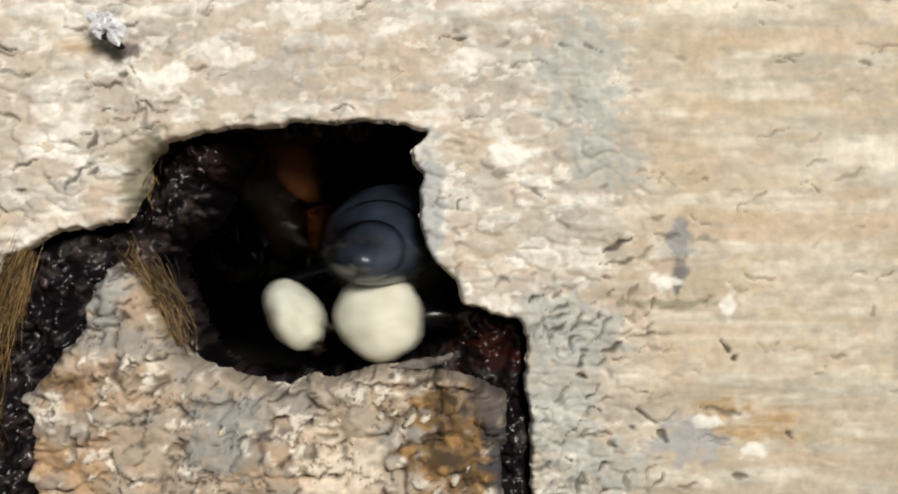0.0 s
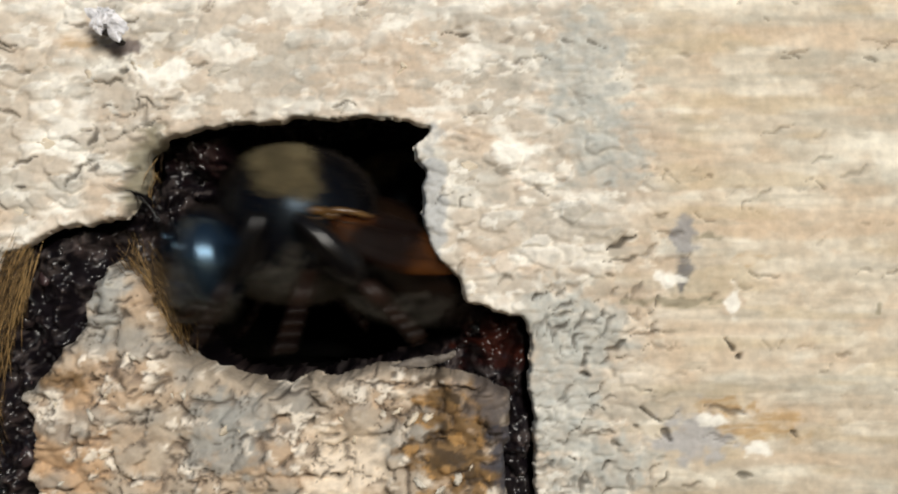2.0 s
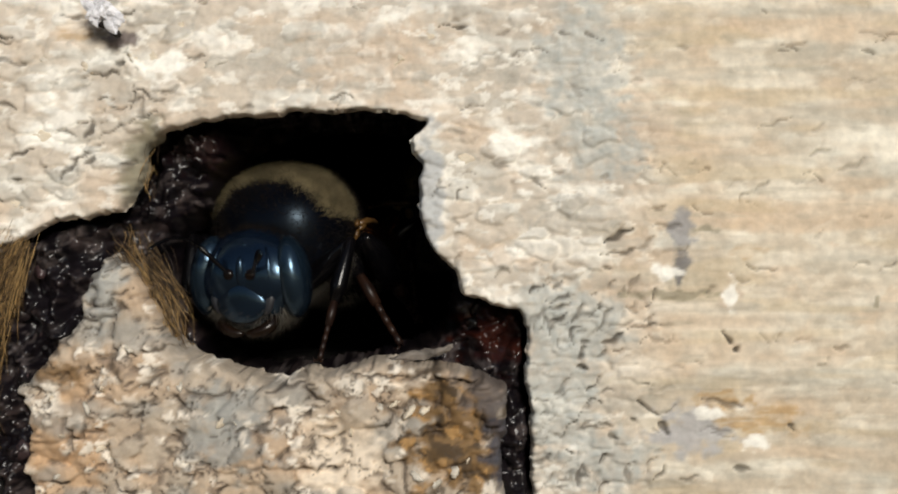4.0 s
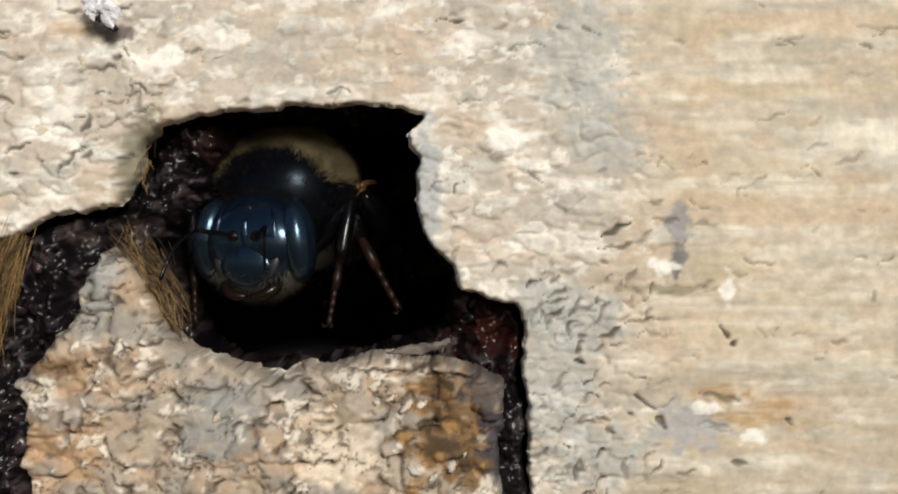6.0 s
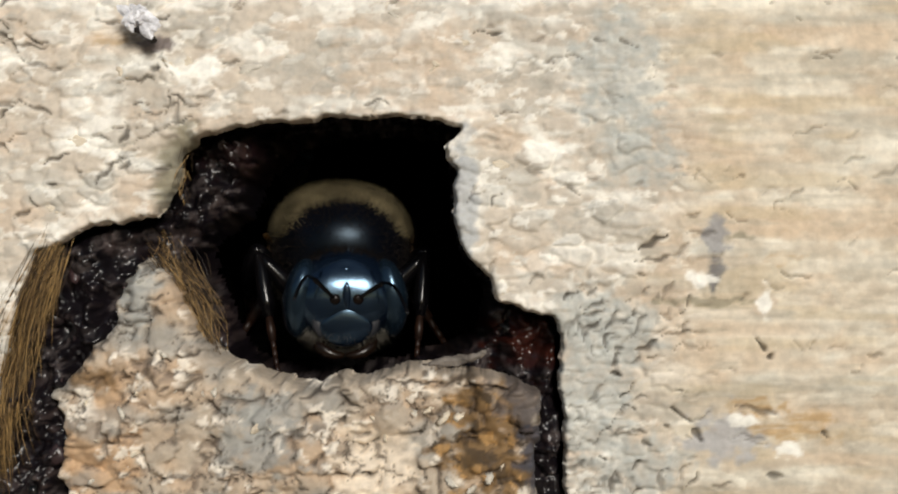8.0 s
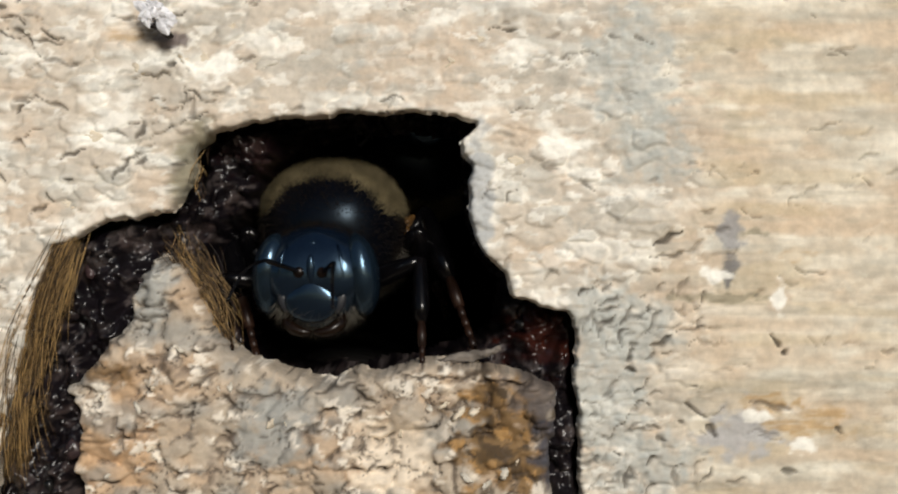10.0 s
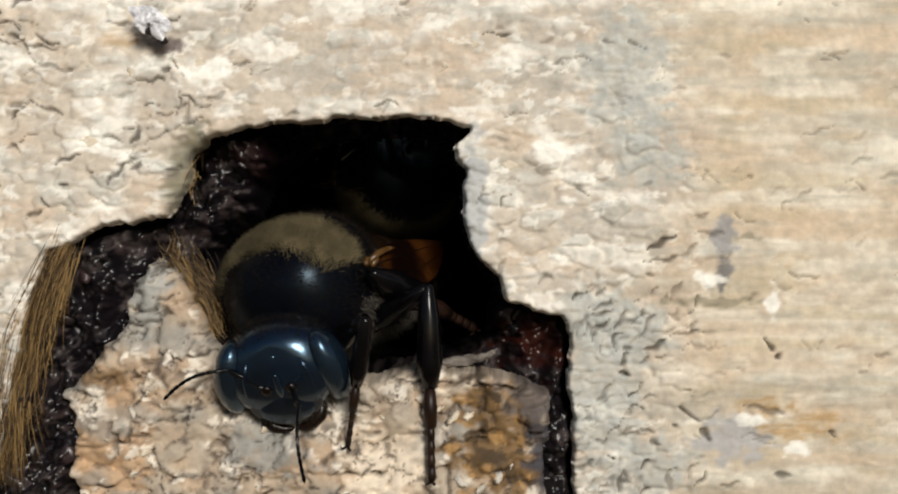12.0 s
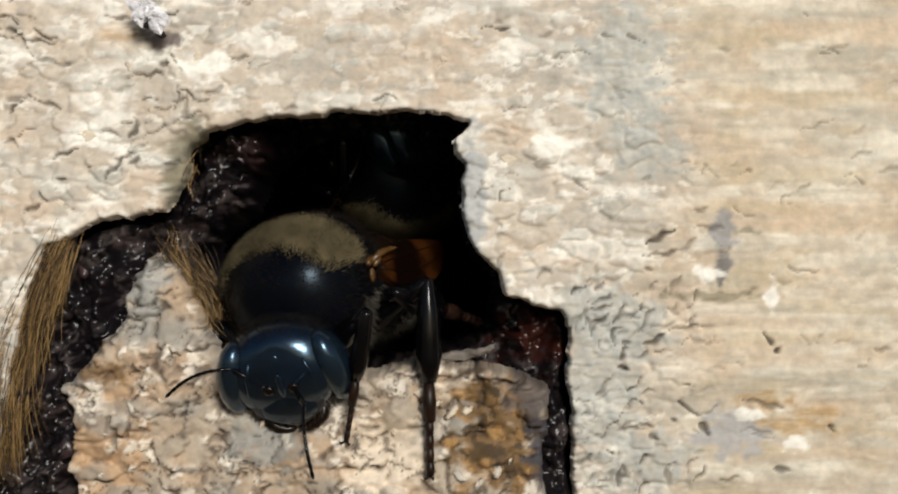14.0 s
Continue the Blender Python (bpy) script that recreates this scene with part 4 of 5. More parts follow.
def build_bee(label, pollen=False, seed=1):
    rng = np.random.RandomState(seed)
    bee = tagged(new("bee"), label, "bee", "bees at the nest entrance")
    # thorax: glossy dome with fur on its back and sides
    bm = bmesh.new()
    bmesh.ops.create_uvsphere(bm, u_segments=40, v_segments=26, radius=1)
    for v in bm.verts:
        p = boxy(v.co, 2.35)
        v.co = Vector((2.68 * p.x, 2.8 * p.y + 0.25, 2.58 * p.z - 0.3))
    ball(bm, (0, 1.6, 0.9), (1.6, 0.95, 0.8), segments=20, rings=12)
    ball(bm, (0, -1.9, -0.9), (1.5, 0.9, 1.3), segments=20, rings=12)
    thorax = part("thorax", bm, THORAX_SHELL, bee, "glossy blue-black thorax")
    skin = shell_skin((2.67, 2.79, 2.57), (0, 0.25, -0.3), 2.35)
    b = bmesh.new()
    bmesh.ops.create_uvsphere(b, u_segments=110, v_segments=72, radius=1)
    fray = {v: 0.2 * noise.noise(v.co * 2.6) + 0.12 * noise.noise(v.co * 15) for v in b.verts}
    bare = [v for v in b.verts if not (v.co.z + 0.15 * v.co.y + fray[v] > 0.34 and -0.5 < v.co.y + fray[v] < 0.02)]
    bmesh.ops.delete(b, geom=bare, context="VERTS")
    for v in b.verts:
        p = boxy(v.co, 2.35)
        v.co = Vector((2.72 * p.x, 2.84 * p.y + 0.25, 2.62 * p.z - 0.3))
    part("felt", b, FUR_BUFF, thorax, "dense buff felt across the back")

    def coat(name, mat, count, accept, length, lean=(0, 0.3, 0), lab=""):
        b = bmesh.new()
        hairs(b, rng, count, lambda r: skin(r, accept), length, 0.011, lean)
        return tagged(part(name, b, mat, thorax, lab), kind="stuff")

    coat("fur", FUR_BUFF, 11000, lambda n: n.z + 0.15 * n.y > 0.26 and -0.58 < n.y < 0.06, 0.34, (0, 0.1, 0.1), "buff fur across the back")
    coat("fur", FUR_DARK, 6500, lambda n: n.z + 0.15 * n.y > -0.5 and (n.y > 0.0 or n.y < -0.52 or n.z + 0.15 * n.y < 0.3) and n.y > -0.95 and not (abs(n.x) < 0.45 and n.y < -0.7 and n.z + 0.15 * n.y < 0.26), 0.3, (0, 0, 0.1), "dark brown fur")
    coat("fur", FUR_GREY, 5500, lambda n: (n.z < -0.56 and n.y < 0.5) or (abs(n.x) > 0.5 and -0.3 < n.y < 0.25 and -0.7 < n.z < -0.3), 0.42, (0, -0.1, -0.4), "grey fur on the sides and belly")
    # abdomen of overlapping rings
    abdomen, shell = None, SHEEN_SHELL if pollen else BROWN_SHELL
    for k in range(6):
        b = bmesh.new()
        u0, u1 = k / 6, (k + 1.18) / 6
        ring = []
        for j in range(6):
            u = min(1.0, u0 + (u1 - u0) * j / 5)
            r = math.sin(math.pi * min(0.985, 0.13 + 0.87 * u)) ** 0.62 * (1 + 0.012 * j / 5)
            if j == 5:
                r *= 0.95
            y, z = 2.0 + 5.9 * u, -0.5 - 2.3 * u - 0.9 * u * u
            ring.append([b.verts.new((2.25 * r * math.cos(math.tau * q / 28), y, z + 1.95 * r * math.sin(math.tau * q / 28))) for q in range(28)])
        for r0, r1 in zip(ring, ring[1:]):
            for q in range(28):
                b.faces.new((r0[q], r0[(q + 1) % 28], r1[(q + 1) % 28], r1[q]))
        b.faces.new(ring[0][::-1])
        b.faces.new(ring[-1])
        if abdomen is None:
            abdomen = part("abdomen", b, shell, bee, "dark ringed abdomen")
        else:
            part("abdomen_ring", b, shell, abdomen)
    b = bmesh.new()
    body = shell_skin((2.2, 3.2, 1.9), (0, 4.9, -2.0))
    hairs(b, rng, 1500, lambda r: body(r, lambda n: n.z < -0.4), 0.35, 0.012, (0, 0.4, -0.3))
    tagged(part("belly_fur", b, FUR_GREY, abdomen, "grey belly fur"), kind="stuff")
    # wings folded over the abdomen
    for sd in (-1, 1):
        for length, wide, lift, turn in ((5.8, 1.9, 1.75, 9), (4.4, 1.4, 1.55, 16)):
            b = bmesh.new()
            top = []
            for i in range(15):
                u = i / 14
                w = wide * (0.2 + 0.8 * math.sin(math.pi * u ** 0.85) ** 0.75)
                row = []
                for j in range(7):
                    v = j / 6 - 0.35
                    row.append(Vector((sd * w * v, length * u, 0.1 * math.sin(9 * v + 3 * u) * u - 0.25 * (v + 0.1) ** 2 * wide - 0.4 * u)))
                top.append(row)
            m = pose(sd * (2.85 if length > 5 else 2.75), 0.9, lift - 2.0, -11, 0, sd * (turn - 9)) @ pose(0, 0, 0, 0, sd * 66, 0)
            up = [[b.verts.new(m @ (p + Vector((0, 0, 0.02)))) for p in row] for row in top]
            dn = [[b.verts.new(m @ (p - Vector((0, 0, 0.02)))) for p in row] for row in top]
            for i in range(14):
                for j in range(6):
                    b.faces.new((up[i][j], up[i + 1][j], up[i + 1][j + 1], up[i][j + 1]))
                    b.faces.new((dn[i][j], dn[i][j + 1], dn[i + 1][j + 1], dn[i + 1][j]))
            rim_u = [r[0] for r in up] + up[-1][1:] + [r[-1] for r in up[-2::-1]] + up[0][-2:0:-1]
            rim_d = [r[0] for r in dn] + dn[-1][1:] + [r[-1] for r in dn[-2::-1]] + dn[0][-2:0:-1]
            for i in range(len(rim_u)):
                k = (i + 1) % len(rim_u)
                b.faces.new((rim_u[i], rim_u[k], rim_d[k], rim_d[i]))
            wing = part("wing", b, AMBER, bee, "folded amber-brown wing")
            for j in (0, 2, 4):
                b = bmesh.new()
                tube(b, [m @ (top[i][j] + Vector((0, 0, 0.03))) for i in range(0, 13, 2)], [0.04, 0.036, 0.033, 0.03, 0.026, 0.022, 0.015], 5)
                part("vein", b, BROWN_SHELL, wing)
        b = bmesh.new()
        ball(b, (sd * 2.74, 0.45, 0.05), (0.14, 0.32, 0.17), (0, sd * 20, 20), 14, 10)
        ball(b, (sd * 2.8, 0.85, -0.12), (0.11, 0.24, 0.12), (25, sd * 20, -15), 12, 8)
        ball(b, (sd * 2.78, 0.25, -0.4), (0.1, 0.2, 0.26), (0, sd * 15, 10), 12, 8)
        tube(b, [(sd * 2.74, 0.6, 0.0), (sd * 2.9, 1.1, 0.08), (sd * 2.98, 1.7, 0.0), (sd * 2.95, 2.2, -0.15)], [0.12, 0.13, 0.1, 0.05], 8)
        part("wing_base", b, YELLOW_SHELL, bee, "yellow wing base plate")
    # head
    b = bmesh.new()
    for v in ball(b, (0, -0.85, -0.25), (2.2, 1.42, 1.9), segments=36, rings=24):
        if v.co.z < -0.3:
            v.co.x *= 1 + 0.13 * (v.co.z + 0.3)
        if v.co.y < -1.7:
            v.co.y += 0.1 * math.cos(min(1.5, abs(v.co.x)) * 2.0)
    head = part("head", b, CHITIN, bee, "glossy blue-black head")
    head.location = NECK * MM
    antennae = []
    for sd in (-1, 1):
        b = bmesh.new()
        for v in ball(b, (sd * 1.58, -1.1, -0.12), (0.66, 0.97, 1.5), (0, -sd * 7, sd * 14), 22, 18):
            v.co.x += sd * 0.05 * (1 - ((v.co.z + 0.1) / 1.5) ** 2)
        part("eye", b, EYE_SHELL, head, "long grey-blue compound eye")
        # antenna: scape, then a bent flagellum of short joints
        b = bmesh.new()
        root, elbow = Vector(), Vector((sd * 0.73, -0.8, 0.9))
        end = Vector((sd * 1.18, -3.15, 0.65))
        line, thick = [root, root.lerp(elbow, 0.15), root.lerp(elbow, 0.6), elbow.lerp(root, 0.06)], [0.1, 0.075, 0.09, 0.1]
        for k in range(31):
            p = elbow.lerp(end, k / 30)
            p.z += 0.35 * math.sin(math.pi * k / 30)
            line.append(p)
            thick.append((0.05, 0.068, 0.064)[k % 3] * (1 if k < 30 else 0.5))
        tube(b, line, thick, 7)
        antennae.append((sd, part("antenna", b, LEG_SHELL, head, "black jointed antenna")))
        b = bmesh.new()
        tube(b, [(sd * 1.0, -1.3, -1.5), (sd * 1.0, -1.45, -1.65), (sd * 0.92, -1.68, -1.85), (sd * 0.66, -1.82, -2.03), (sd * 0.35, -1.87, -2.12), (sd * 0.12, -1.86, -2.12), (sd * 0.02, -1.85, -2.1)], [0.12, 0.22, 0.24, 0.21, 0.17, 0.11, 0.04], 14)
        part("mandible", b, BROWN_SHELL, head, "dark brown mandible")
        b = bmesh.new()
        ball(b, (sd * 1.0, -1.93, -1.0), (0.22, 0.14, 0.45), (0, sd * 18, 0), 12, 8)
        part("cheek_mark", b, HORN, head, "pale horn-grey cheek mark")
        b = bmesh.new()
        tube(b, [(sd * 0.9, -1.84, 1.0), (sd * 1.06, -2.0, 0.5), (sd * 1.12, -2.05, -0.1), (sd * 1.08, -2.02, -0.7), (sd * 0.98, -1.9, -1.15)], [0.04, 0.08, 0.09, 0.08, 0.04], 8)
        part("eye_rim", b, CHITIN, head, "raised glossy rim along the eye")
        b = bmesh.new()
        ball(b, (sd * 0.42, -2.17, 0.02), (0.2, 0.12, 0.2), segments=14, rings=8)
        part("antenna_socket", b, BROWN_SHELL, head)
    b = bmesh.new()
    ball(b, (0, -2.1, 0.1), (0.16, 0.14, 0.55), segments=14, rings=10)
    part("brow_ridge", b, CHITIN, head, "raised glossy ridge down the face")
    b = bmesh.new()
    for v in ball(b, (0, -2.0, -0.95), (1.0, 0.24, 0.8), segments=24, rings=14):
        if v.co.z > -0.95:
            v.co.x *= 1 - 0.45 * (v.co.z + 0.95)
    part("clypeus", b, CHITIN, head, "raised glossy face plate")
    b = bmesh.new()
    ball(b, (0, -1.82, -1.62), (0.55, 0.18, 0.2), segments=16, rings=10)
    part("lip", b, HORN, head, "pale horn-grey upper lip")
    for x, z in ((-0.38, 1.2), (0, 1.02), (0.38, 1.2)):
        b = bmesh.new()
        ball(b, (x, -1.42 if x else -1.66, z), (0.15, 0.15, 0.13), segments=12, rings=8)
        part("ocellus", b, EYE_SHELL, head, "small shiny simple eye")
    top = shell_skin((2.0, 1.35, 1.8), (0, -0.85, -0.25))
    for tone, mat, accept, lean in (("dark", FUR_DARK, lambda n: n.z > 0.6 and n.y > -0.3, (0, 0.2, 0.2)), ("grey", FUR_GREY, lambda n: n.z < -0.5 and n.y < 0.4, (0, -0.3, -0.4))):
        b = bmesh.new()
        hairs(b, rng, 1100, lambda r: top(r, accept), 0.46, 0.011, lean)
        tagged(part("head_fur", b, mat, head, "short " + tone + " head fur"), kind="stuff")
    for ob in [head, *head.children]:
        ob.data.transform(Matrix.Scale(BIG_HEAD, 4))
    legs = {(w, s): leg_parts(bee, w, s, pollen and w == "hind") for w in HIPS for s in (-1, 1)}
    return bee, head, legs, antennae


def bend(which, side, target):
    """Poses of a leg and, in its space, of its shin, so that the foot reaches the target in the bee's space."""
    l1, l2 = REACH[which]
    x, y, z = HIPS[which]
    hip = Vector((side * x, y, z))
    d = target - hip
    r = min(max(d.length, abs(l1 - l2) + 0.3), l1 + l2 - 0.05)
    d.normalize()
    pole = Vector((side * 1.2, 0.2, -0.5)) if which == "hind" else Vector((side, 0.15, 0.8)) if which == "mid" else Vector((1.2 * side, -0.5, 0.25))
    out = pole - d * d.dot(pole)
    out.normalize()
    c = (l1 * l1 + r * r - l2 * l2) / (2 * l1 * r)
    knee = hip + d * (l1 * c) + out * (l1 * math.sqrt(max(0, 1 - c * c)))
    foot = hip + d * r

    def aim(a, b):
        zax = (a - b).normalized()
        yax = zax.cross(Vector((0, 1, 0.2)).cross(zax)).normalized()
        xax = yax.cross(zax)
        return Matrix((xax, yax, zax)).transposed().to_4x4()

    thigh = Matrix.Translation(hip) @ aim(hip, knee)
    shin = Matrix.Translation(knee) @ aim(knee, foot)
    return thigh, thigh.inverted() @ shin


def scaled(m):
    m = m.copy()
    m.translation *= MM
    return m


def move_bee(made, rows, feet=(), nods=(), feelers=(), trailing=False):
    """rows: seconds, millimetres, pitch, roll, heading. feet: (from, to, which, side, place in the log's space). nods: the head's own pitch, roll and turn. feelers: the same of the left and the right antenna."""
    bee, head, legs, antennae = made
    keyed = [(t, pose(x, y, z, rx, ry, rz)) for t, x, y, z, rx, ry, rz in rows]
    walk(bee, [(t, Matrix.Translation((0, 0, HIGH)) @ scaled(m)) for t, m in keyed])
    walk(head, [(t, scaled(Matrix.Translation(NECK) @ pose(0, 0, 0, a, b, c))) for t, a, b, c in (nods or ((0, 0, 0, 0), (14, 0, 0, 0)))])
    for sd, antenna in antennae:
        swing = [(t, (left if sd > 0 else right)) for t, left, right in (feelers or [(k * 0.5, (12 * math.sin(2.1 * k), 0, 9 * math.sin(1.3 * k)), (12 * math.sin(1.7 * k + 1), 0, 9 * math.sin(1.1 * k + 2))) for k in range(29)])]
        walk(antenna, [(t, scaled(pose(sd * 0.42 * BIG_HEAD, -2.15 * BIG_HEAD, 0.05, *turn))) for t, turn in swing])
    for (w, s), (leg, *lower_parts) in legs.items():
        rest = Vector(REST[w])
        if trailing and w == "hind":
            rest = Vector((0.35, 8.0, -6.6))
        rest.x *= s
        upper, lower = [], []
        for n, (t, m) in enumerate(keyed):
            aimed = rest + Vector((0.25 * math.sin(1.7 * n + 2 * s), 0.35 * math.sin(2.3 * n + len(w)), 0))
            for t0, t1, fw, fs, place in feet:
                if t0 <= t <= t1 and (fw, fs) == (w, s):
                    aimed = m.inverted() @ Vector(place)
            a, b = bend(w, s, aimed)
            upper.append((t, scaled(a)))
            lower.append((t, scaled(b)))
        walk(leg, upper)
        for piece in lower_parts:
            walk(piece, lower)


guard = build_bee("blue-black stingless bee with buff-furred back guarding the entrance", seed=1)
nestmate = build_bee("dark stingless bee with amber wings moving inside the hollow", seed=2)
forager = build_bee("stingless bee with cream pollen loads crawling into the hollow", True, seed=3)

# seconds, millimetres from the entrance's middle, then pitch, roll and heading
GUARD = [
    (0.0, -8.49, 17.91, 2.62, 10, 0, -20),
    (0.1, -8.36, 12.45, 1.63, 0, 10, 10),
    (0.2, -8.46, 10.55, 1.72, -10, 10, 20),
    (0.3, -7.75, 8.34, 0.93, 15, 0, 10),
    (0.4, -6.89, 6.85, 0.22, 25, 0, -10),
    (0.5, -6.59, 6.38, 0.36, 15, 0, 0),
    (0.6, -6.80, 5.75, 0.33, 5, 0, -8),
    (0.7, -6.71, 5.16, 0.52, 8, 0, -5),
    (0.8, -5.36, 3.02, -0.01, 28, 0, 5),
    (0.9, -5.01, 2.90, -0.09, 30, 0, 5),
    (1.0, -5.81, 4.60, 0.50, 12, 0, 5),
    (1.1, -5.43, 4.66, 0.43, 8, 0, 5),
    (1.3, -4.61, 4.14, 0.36, 20, 0, 3),
    (1.5, -4.72, 3.63, 0.25, 26, 0, 3),
    (1.7, -5.05, 3.94, 0.19, 24, 0, 3),
    (1.8, -4.95, 4.34, 0.21, 18, 0, 3),
    (1.9, -4.70, 4.09, 0.96, 5, 0, -38),
    (2.0, -5.78, 1.27, 1.08, 0, 0, -72),
    (2.1, -7.34, -1.01, 1.29, -11, 0, -80),
    (2.2, -8.25, -1.49, 1.20, -11, 0, -83),
    (2.3, -7.94, -1.49, 1.39, -11, 0, -83),
    (2.4, -7.82, -1.49, 1.49, -11, 0, -83),
    (2.5, -8.48, -1.59, 1.57, -11, 0, -83),
    (2.6, -8.44, -1.59, 1.48, -11, 0, -83),
    (2.7, -8.83, -1.59, 1.18, -11, 0, -83),
    (2.8, -8.28, -1.59, 0.98, -11, 0, -83),
    (2.9, -7.96, -1.43, 1.10, -11, 0, -82),
    (3.0, -7.49, -0.37, 0.75, -11, 0, -74),
    (3.1, -6.75, 1.14, 0.73, 5, 0, -60),
    (3.2, -6.49, 3.20, 0.45, 8, 0, -35),
    (4.2, -6.28, 5.06, 0.45, 8, 0, -15),
    (5.3, -6.17, 4.88, 1.05, 10, -8, 0),
    (5.5, -6.09, 4.88, 1.14, 10, -8, 0),
    (5.7, -6.12, 4.90, 1.16, 10, -8, -5),
    (5.8, -5.75, 4.91, 1.76, 12, 0, -12),
    (5.9, -5.96, 4.77, 1.80, 12, 0, -15),
    (6.0, -6.15, 4.69, 1.63, 12, 0, -14),
    (6.1, -6.01, 4.62, 1.51, 12, 0, -18),
    (6.2, -5.50, 3.30, 1.23, 0, 0, -52),
    (6.3, -6.37, 3.20, 0.72, 0, 0, -54),
    (6.4, -6.76, 2.90, 0.50, 0, 0, -57),
    (6.5, -7.01, 2.80, 0.79, 0, 0, -58),
    (6.6, -7.27, 2.75, 0.75, 0, 0, -59),
    (6.8, -7.51, 2.70, 0.62, 2, 0, -59),
    (7.0, -7.65, 2.70, 0.52, 2, 0, -59),
    (7.1, -4.14, 7.05, 0.80, 20, 0, 15),
    (7.2, -5.80, 6.34, -0.19, 15, 0, 10),
    (8.2, -5.29, 5.86, 0.05, 10, 0, 8),
    (9.3, -4.80, 5.16, 0.55, 8, 0, 6),
    (9.5, -5.65, 4.71, 0.90, 6, 0, 2),
    (9.7, -6.01, 4.71, 0.74, 6, 0, 0),
    (9.9, -6.01, 4.48, 0.60, 8, 0, -4),
    (10.0, -6.14, 4.40, 0.60, 9, 0, -6),
    (10.2, -5.67, 4.37, 0.72, 9, 0, -10),
    (10.3, -6.33, 4.11, -0.38, 8, 0, -11),
    (10.4, -6.37, 3.55, -0.60, 9, 0, -13),
    (10.5, -6.38, 3.55, -0.64, 9, 0, -13),
    (10.6, -6.45, 3.55, -0.55, 9, 0, -13),
    (10.8, -6.40, 3.55, -0.52, 9, 0, -13),
    (10.9, -6.65, 2.58, -0.58, 18, 0, -20),
    (11.0, -7.18, 0.95, -1.52, 21, -14, -28),
    (11.2, -7.19, 0.95, -1.20, 21, -14, -28),
    (11.5, -6.98, 0.95, -1.48, 21, -14, -28),
    (12.0, -6.87, 0.95, -1.51, 21, -14, -28),
    (12.5, -6.86, 0.95, -1.56, 21, -14, -28),
    (13.0, -6.87, 0.95, -1.53, 21, -14, -28),
    (13.5, -6.83, 0.95, -1.60, 21, -14, -28),
    (14.0, -6.74, 0.95, -1.70, 21, -14, -28),
]
GUARD_FEET = [
    (2.1, 3, 'front', 1, (-9.89, -0.90, -5.30)),
    (2.1, 3, 'mid', 1, (-6.97, -1.00, -6.35)),
    (2.1, 3, 'hind', 1, (-2.50, 0.30, -3.26)),
    (2.1, 3, 'front', -1, (-11.35, 0.20, -2.65)),
    (0.6, 1.8, 'front', -1, (-9.66, 0.00, -3.56)),
    (0.6, 1.8, 'front', 1, (-3.65, -0.30, -5.12)),
    (0.6, 1.8, 'mid', -1, (-9.28, 1.00, -4.25)),
    (0.6, 1.8, 'mid', 1, (-0.50, 1.00, -3.64)),
    (5.3, 5.7, 'front', -1, (-6.70, -0.20, -5.45)),
    (5.3, 5.7, 'mid', 1, (-1.60, 2.00, -4.60)),
    (9.3, 10.2, 'front', -1, (-9.15, 0.00, -5.35)),
    (9.3, 10.2, 'front', 1, (-2.60, 0.00, -4.95)),
    (9.3, 10.2, 'mid', -1, (-8.49, 1.50, -4.70)),
    (9.3, 10.2, 'mid', 1, (-0.79, 1.50, -3.88)),
    (10.9, 14, 'front', 1, (-4.90, -1.25, -6.86)),
    (10.9, 14, 'mid', 1, (-2.06, -1.00, -8.09)),
    (6.3, 7, 'front', 1, (-8.17, -0.80, -5.77)),
    (6.3, 7, 'front', -1, (-11.45, -0.20, -3.48)),
    (6.3, 7, 'mid', 1, (-3.60, 5.30, -4.60)),
]
GUARD_NODS = [(0, 0, 0, 0), (1.8, 0, 0, 0), (2, 5, 0, 8), (2.2, 36, 0, -2), (2.9, 36, 0, -2), (3.2, 0, 0, 0), (5.3, -6, 0, 0), (5.7, -6, 0, 0), (5.8, -12, 0, 0), (6.1, -12, 0, 0), (6.3, 8, 0, 24), (7, 8, 0, 24), (7.1, 0, 0, 0), (9.3, -4, 0, 0), (9.5, -7, 0, 0), (10.2, -5, 0, 0), (10.4, 0, 0, -8), (10.8, 0, 0, -8), (10.9, 8, 4, 6), (11, 24, 12, 20), (14, 24, 12, 20)]
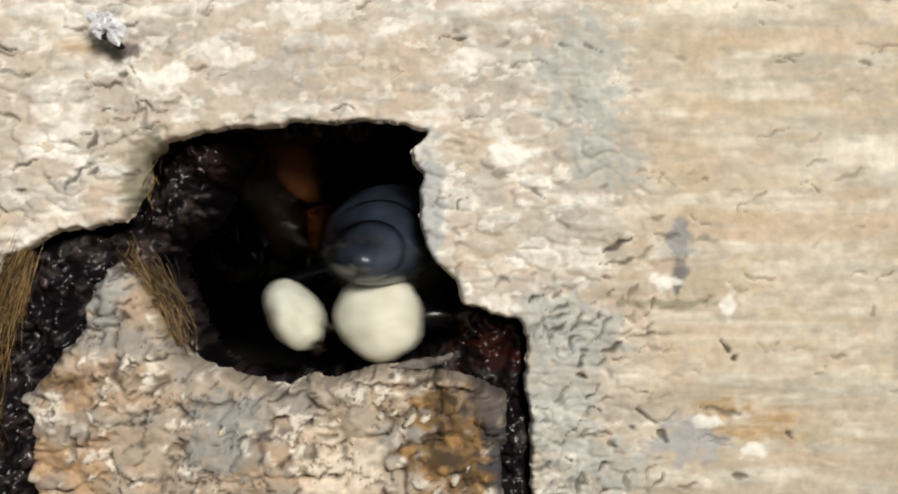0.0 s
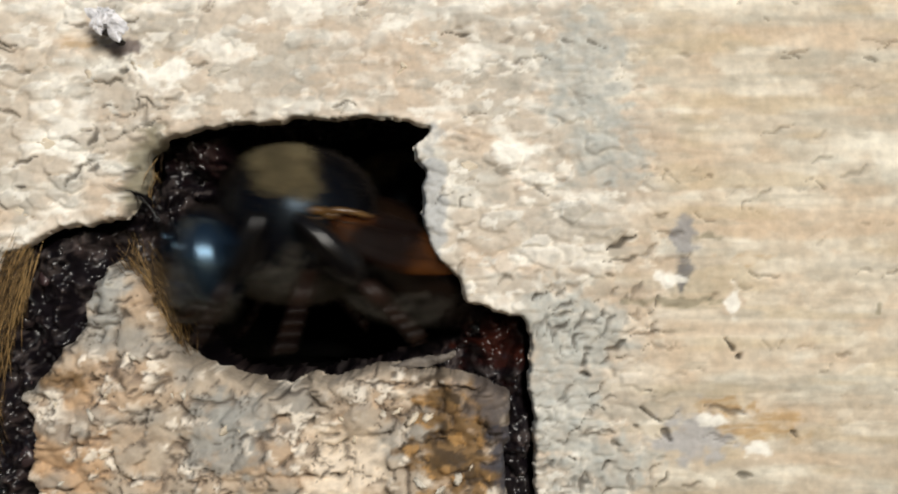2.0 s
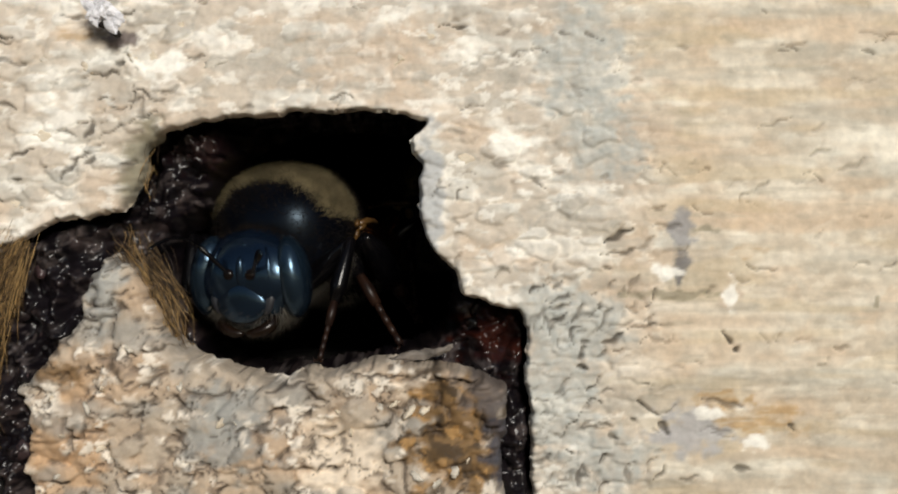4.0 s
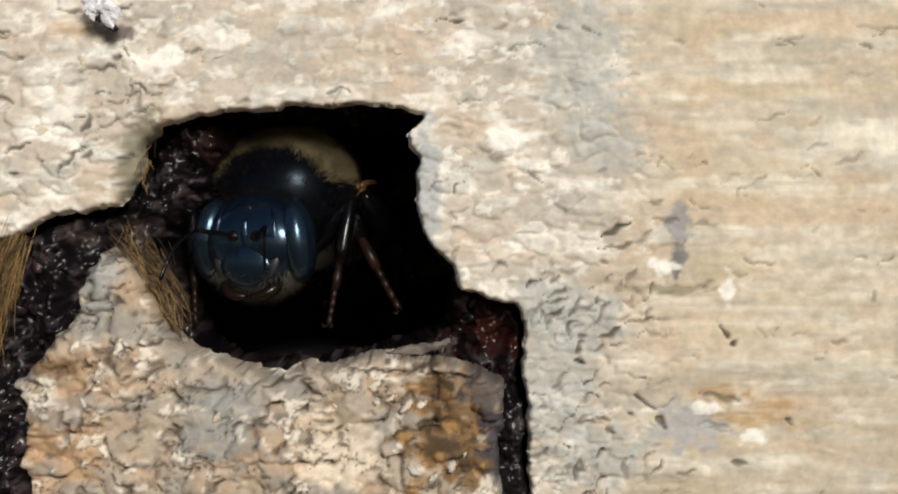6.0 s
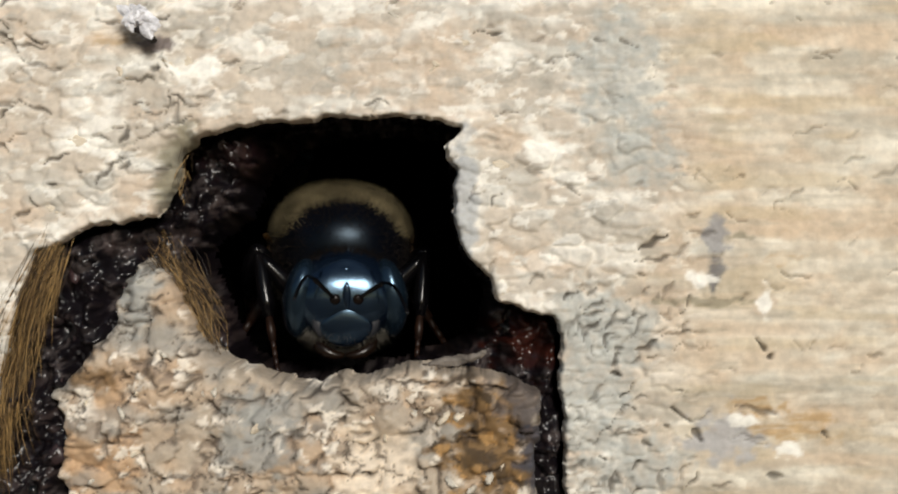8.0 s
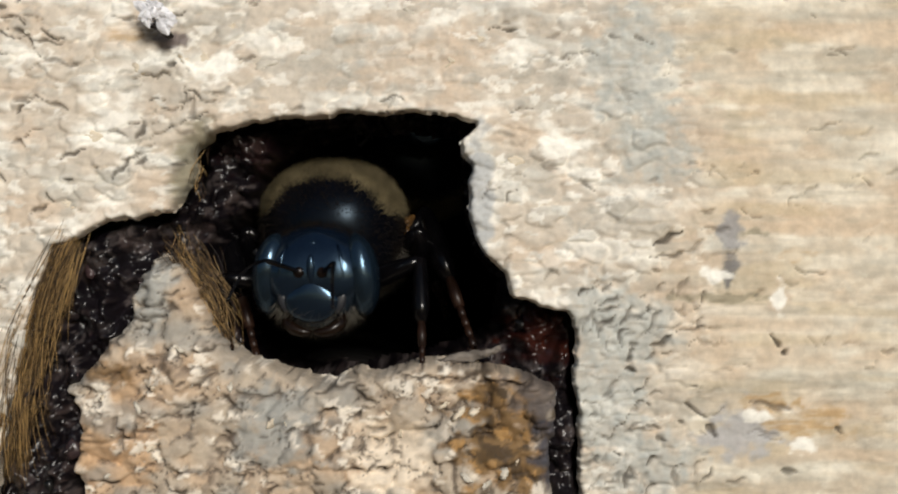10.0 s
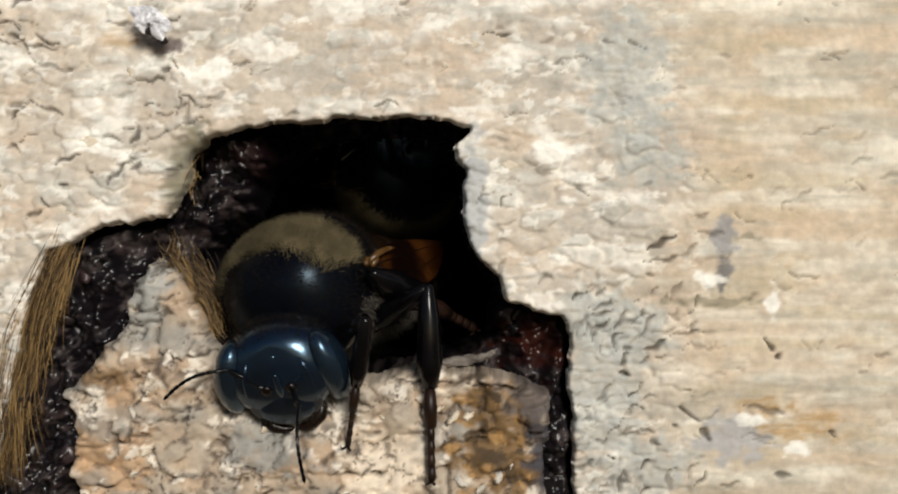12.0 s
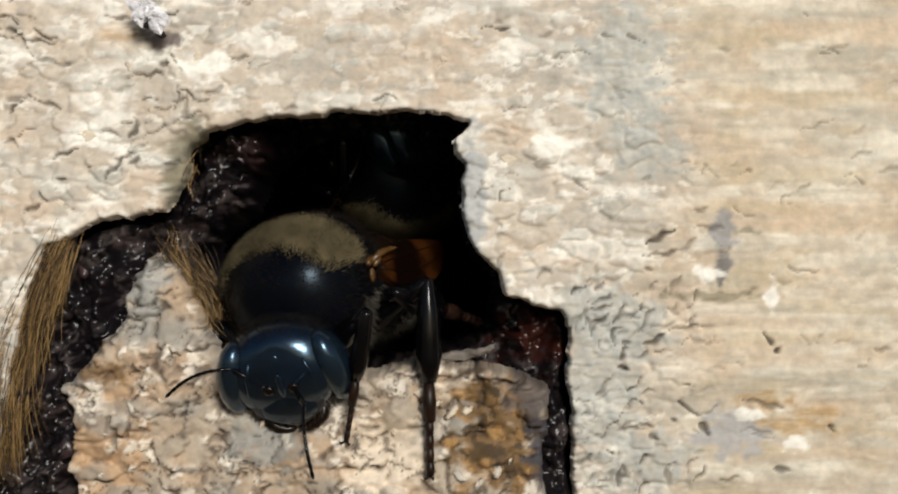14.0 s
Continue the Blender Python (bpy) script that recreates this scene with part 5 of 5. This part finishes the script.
# seconds, then pitch, roll and turn of the left and of the right antenna
GUARD_FEELERS = [
    (0, (0, 0, 0), (0, 0, 0)),
    (0.5, (10, 0, 8), (-10, 0, -5)),
    (1, (0, 0, -8), (10, 0, 6)),
    (1.5, (18, 0, 6), (12, 0, -6)),
    (1.9, (-10, 0, 0), (-10, 0, 0)),
    (2.1, (-62, 0, -10), (-70, 0, -10)),
    (2.5, (-72, 0, -14), (-60, 0, -4)),
    (3, (-55, 0, -8), (-66, 0, -10)),
    (3.3, (-10, 0, 0), (-12, 0, 0)),
    (4.2, (8, 0, 8), (-6, 0, -8)),
    (5.3, (25, 0, 12), (28, 0, -12)),
    (5.8, (40, 0, 10), (45, 0, -10)),
    (6.1, (30, 0, 0), (30, 0, -5)),
    (6.3, (-24, 0, -48), (-20, 0, -22)),
    (6.6, (-20, 0, -52), (-26, 0, -24)),
    (7, (-23, 0, -50), (-20, 0, -22)),
    (7.1, (0, 0, 0), (0, 0, 0)),
    (8.2, (12, 0, 6), (4, 0, -8)),
    (9.3, (25, 0, 10), (30, 0, -12)),
    (9.8, (35, 0, 4), (28, 0, -4)),
    (10.3, (20, 0, -10), (25, 0, -30)),
    (10.8, (28, 0, -4), (20, 0, -36)),
    (11.1, (25, 0, -10), (5, 0, -62)),
    (11.8, (34, 0, -16), (8, 0, -68)),
    (12.5, (28, 0, -8), (4, 0, -72)),
    (13.2, (36, 0, -14), (8, 0, -66)),
    (14, (30, 0, -10), (6, 0, -70)),
]
NESTMATE = [
    (0.0, -7.41, 7.60, 8.33, -60, 0, -90),
    (0.1, -3.66, 7.60, 7.32, -70, 0, -90),
    (0.5, -2.87, 7.20, 7.09, -75, 0, -90),
    (0.7, -2.91, 7.40, 7.77, -75, 0, -90),
    (0.9, -2.96, 7.80, 8.47, -75, 0, -90),
    (1.1, -5.48, 8.77, 9.44, -60, 0, -60),
    (1.4, -1.28, 16.00, 2.30, 0, 0, 60),
    (1.8, -0.90, 15.50, 2.10, 0, 0, 55),
    (2.0, -2.00, 12.50, 1.90, 2, 0, 40),
    (2.2, -3.60, 9.40, 1.75, 5, 0, 22),
    (2.4, -3.40, 9.80, 1.80, 5, 0, 25),
    (2.6, -1.60, 13.50, 1.90, 2, 0, 50),
    (3.2, -0.71, 16.50, 1.76, 0, 0, 70),
    (5.3, -0.54, 17.00, 1.29, 0, 0, 70),
    (6.0, -0.83, 17.00, 0.98, 0, 0, 60),
    (7.0, -1.64, 15.00, 0.90, 0, 0, 0),
    (7.1, -10.51, 8.10, 3.22, -40, 0, -90),
    (7.2, -12.06, 9.16, 7.57, -40, 0, -80),
    (8.2, -8.83, 13.15, 3.89, 0, 110, 60),
    (9.3, -2.70, 11.20, 3.30, 10, 170, 10),
    (9.9, -2.90, 11.30, 3.30, 10, 180, 5),
    (10.5, -3.10, 11.00, 3.20, 10, 170, 0),
    (10.9, -3.70, 10.40, 2.90, 10, 185, 10),
    (11.5, -3.60, 11.00, 2.60, 10, 170, 22),
    (12.0, -3.70, 10.60, 2.70, 5, 180, 18),
    (12.5, -3.30, 10.40, 2.70, 0, 170, 14),
    (13.0, -3.40, 10.30, 2.60, 5, 180, 20),
    (13.5, -3.60, 10.00, 2.50, 10, 165, 26),
    (14.0, -3.50, 9.60, 2.40, 10, 165, 24),
]
FORAGER = [
    (0.0, -1.55, 8.35, 0.75, 17, 0, 170),
    (0.1, -0.52, 12.95, 1.76, 8, 0, 168),
    (0.2, 0.16, 16.15, 2.13, 5, 0, 165),
    (0.3, 0.19, 19.76, 3.12, 0, 0, 165),
    (0.5, 7.92, 23.06, 3.84, 0, 0, 150),
    (14.0, 6.93, 23.06, 3.50, 0, 0, 150),
]
FORAGER_FEET = [(0.0, 0.0, 'hind', 1, (-4.74, 1.42, -3.69)), (0.0, 0.0, 'hind', -1, (-4.65, 2.50, -2.96))]


def motions():
    move_bee(guard, GUARD, GUARD_FEET, GUARD_NODS, GUARD_FEELERS)
    move_bee(nestmate, NESTMATE)
    move_bee(forager, FORAGER, FORAGER_FEET, trailing=True)


motions()
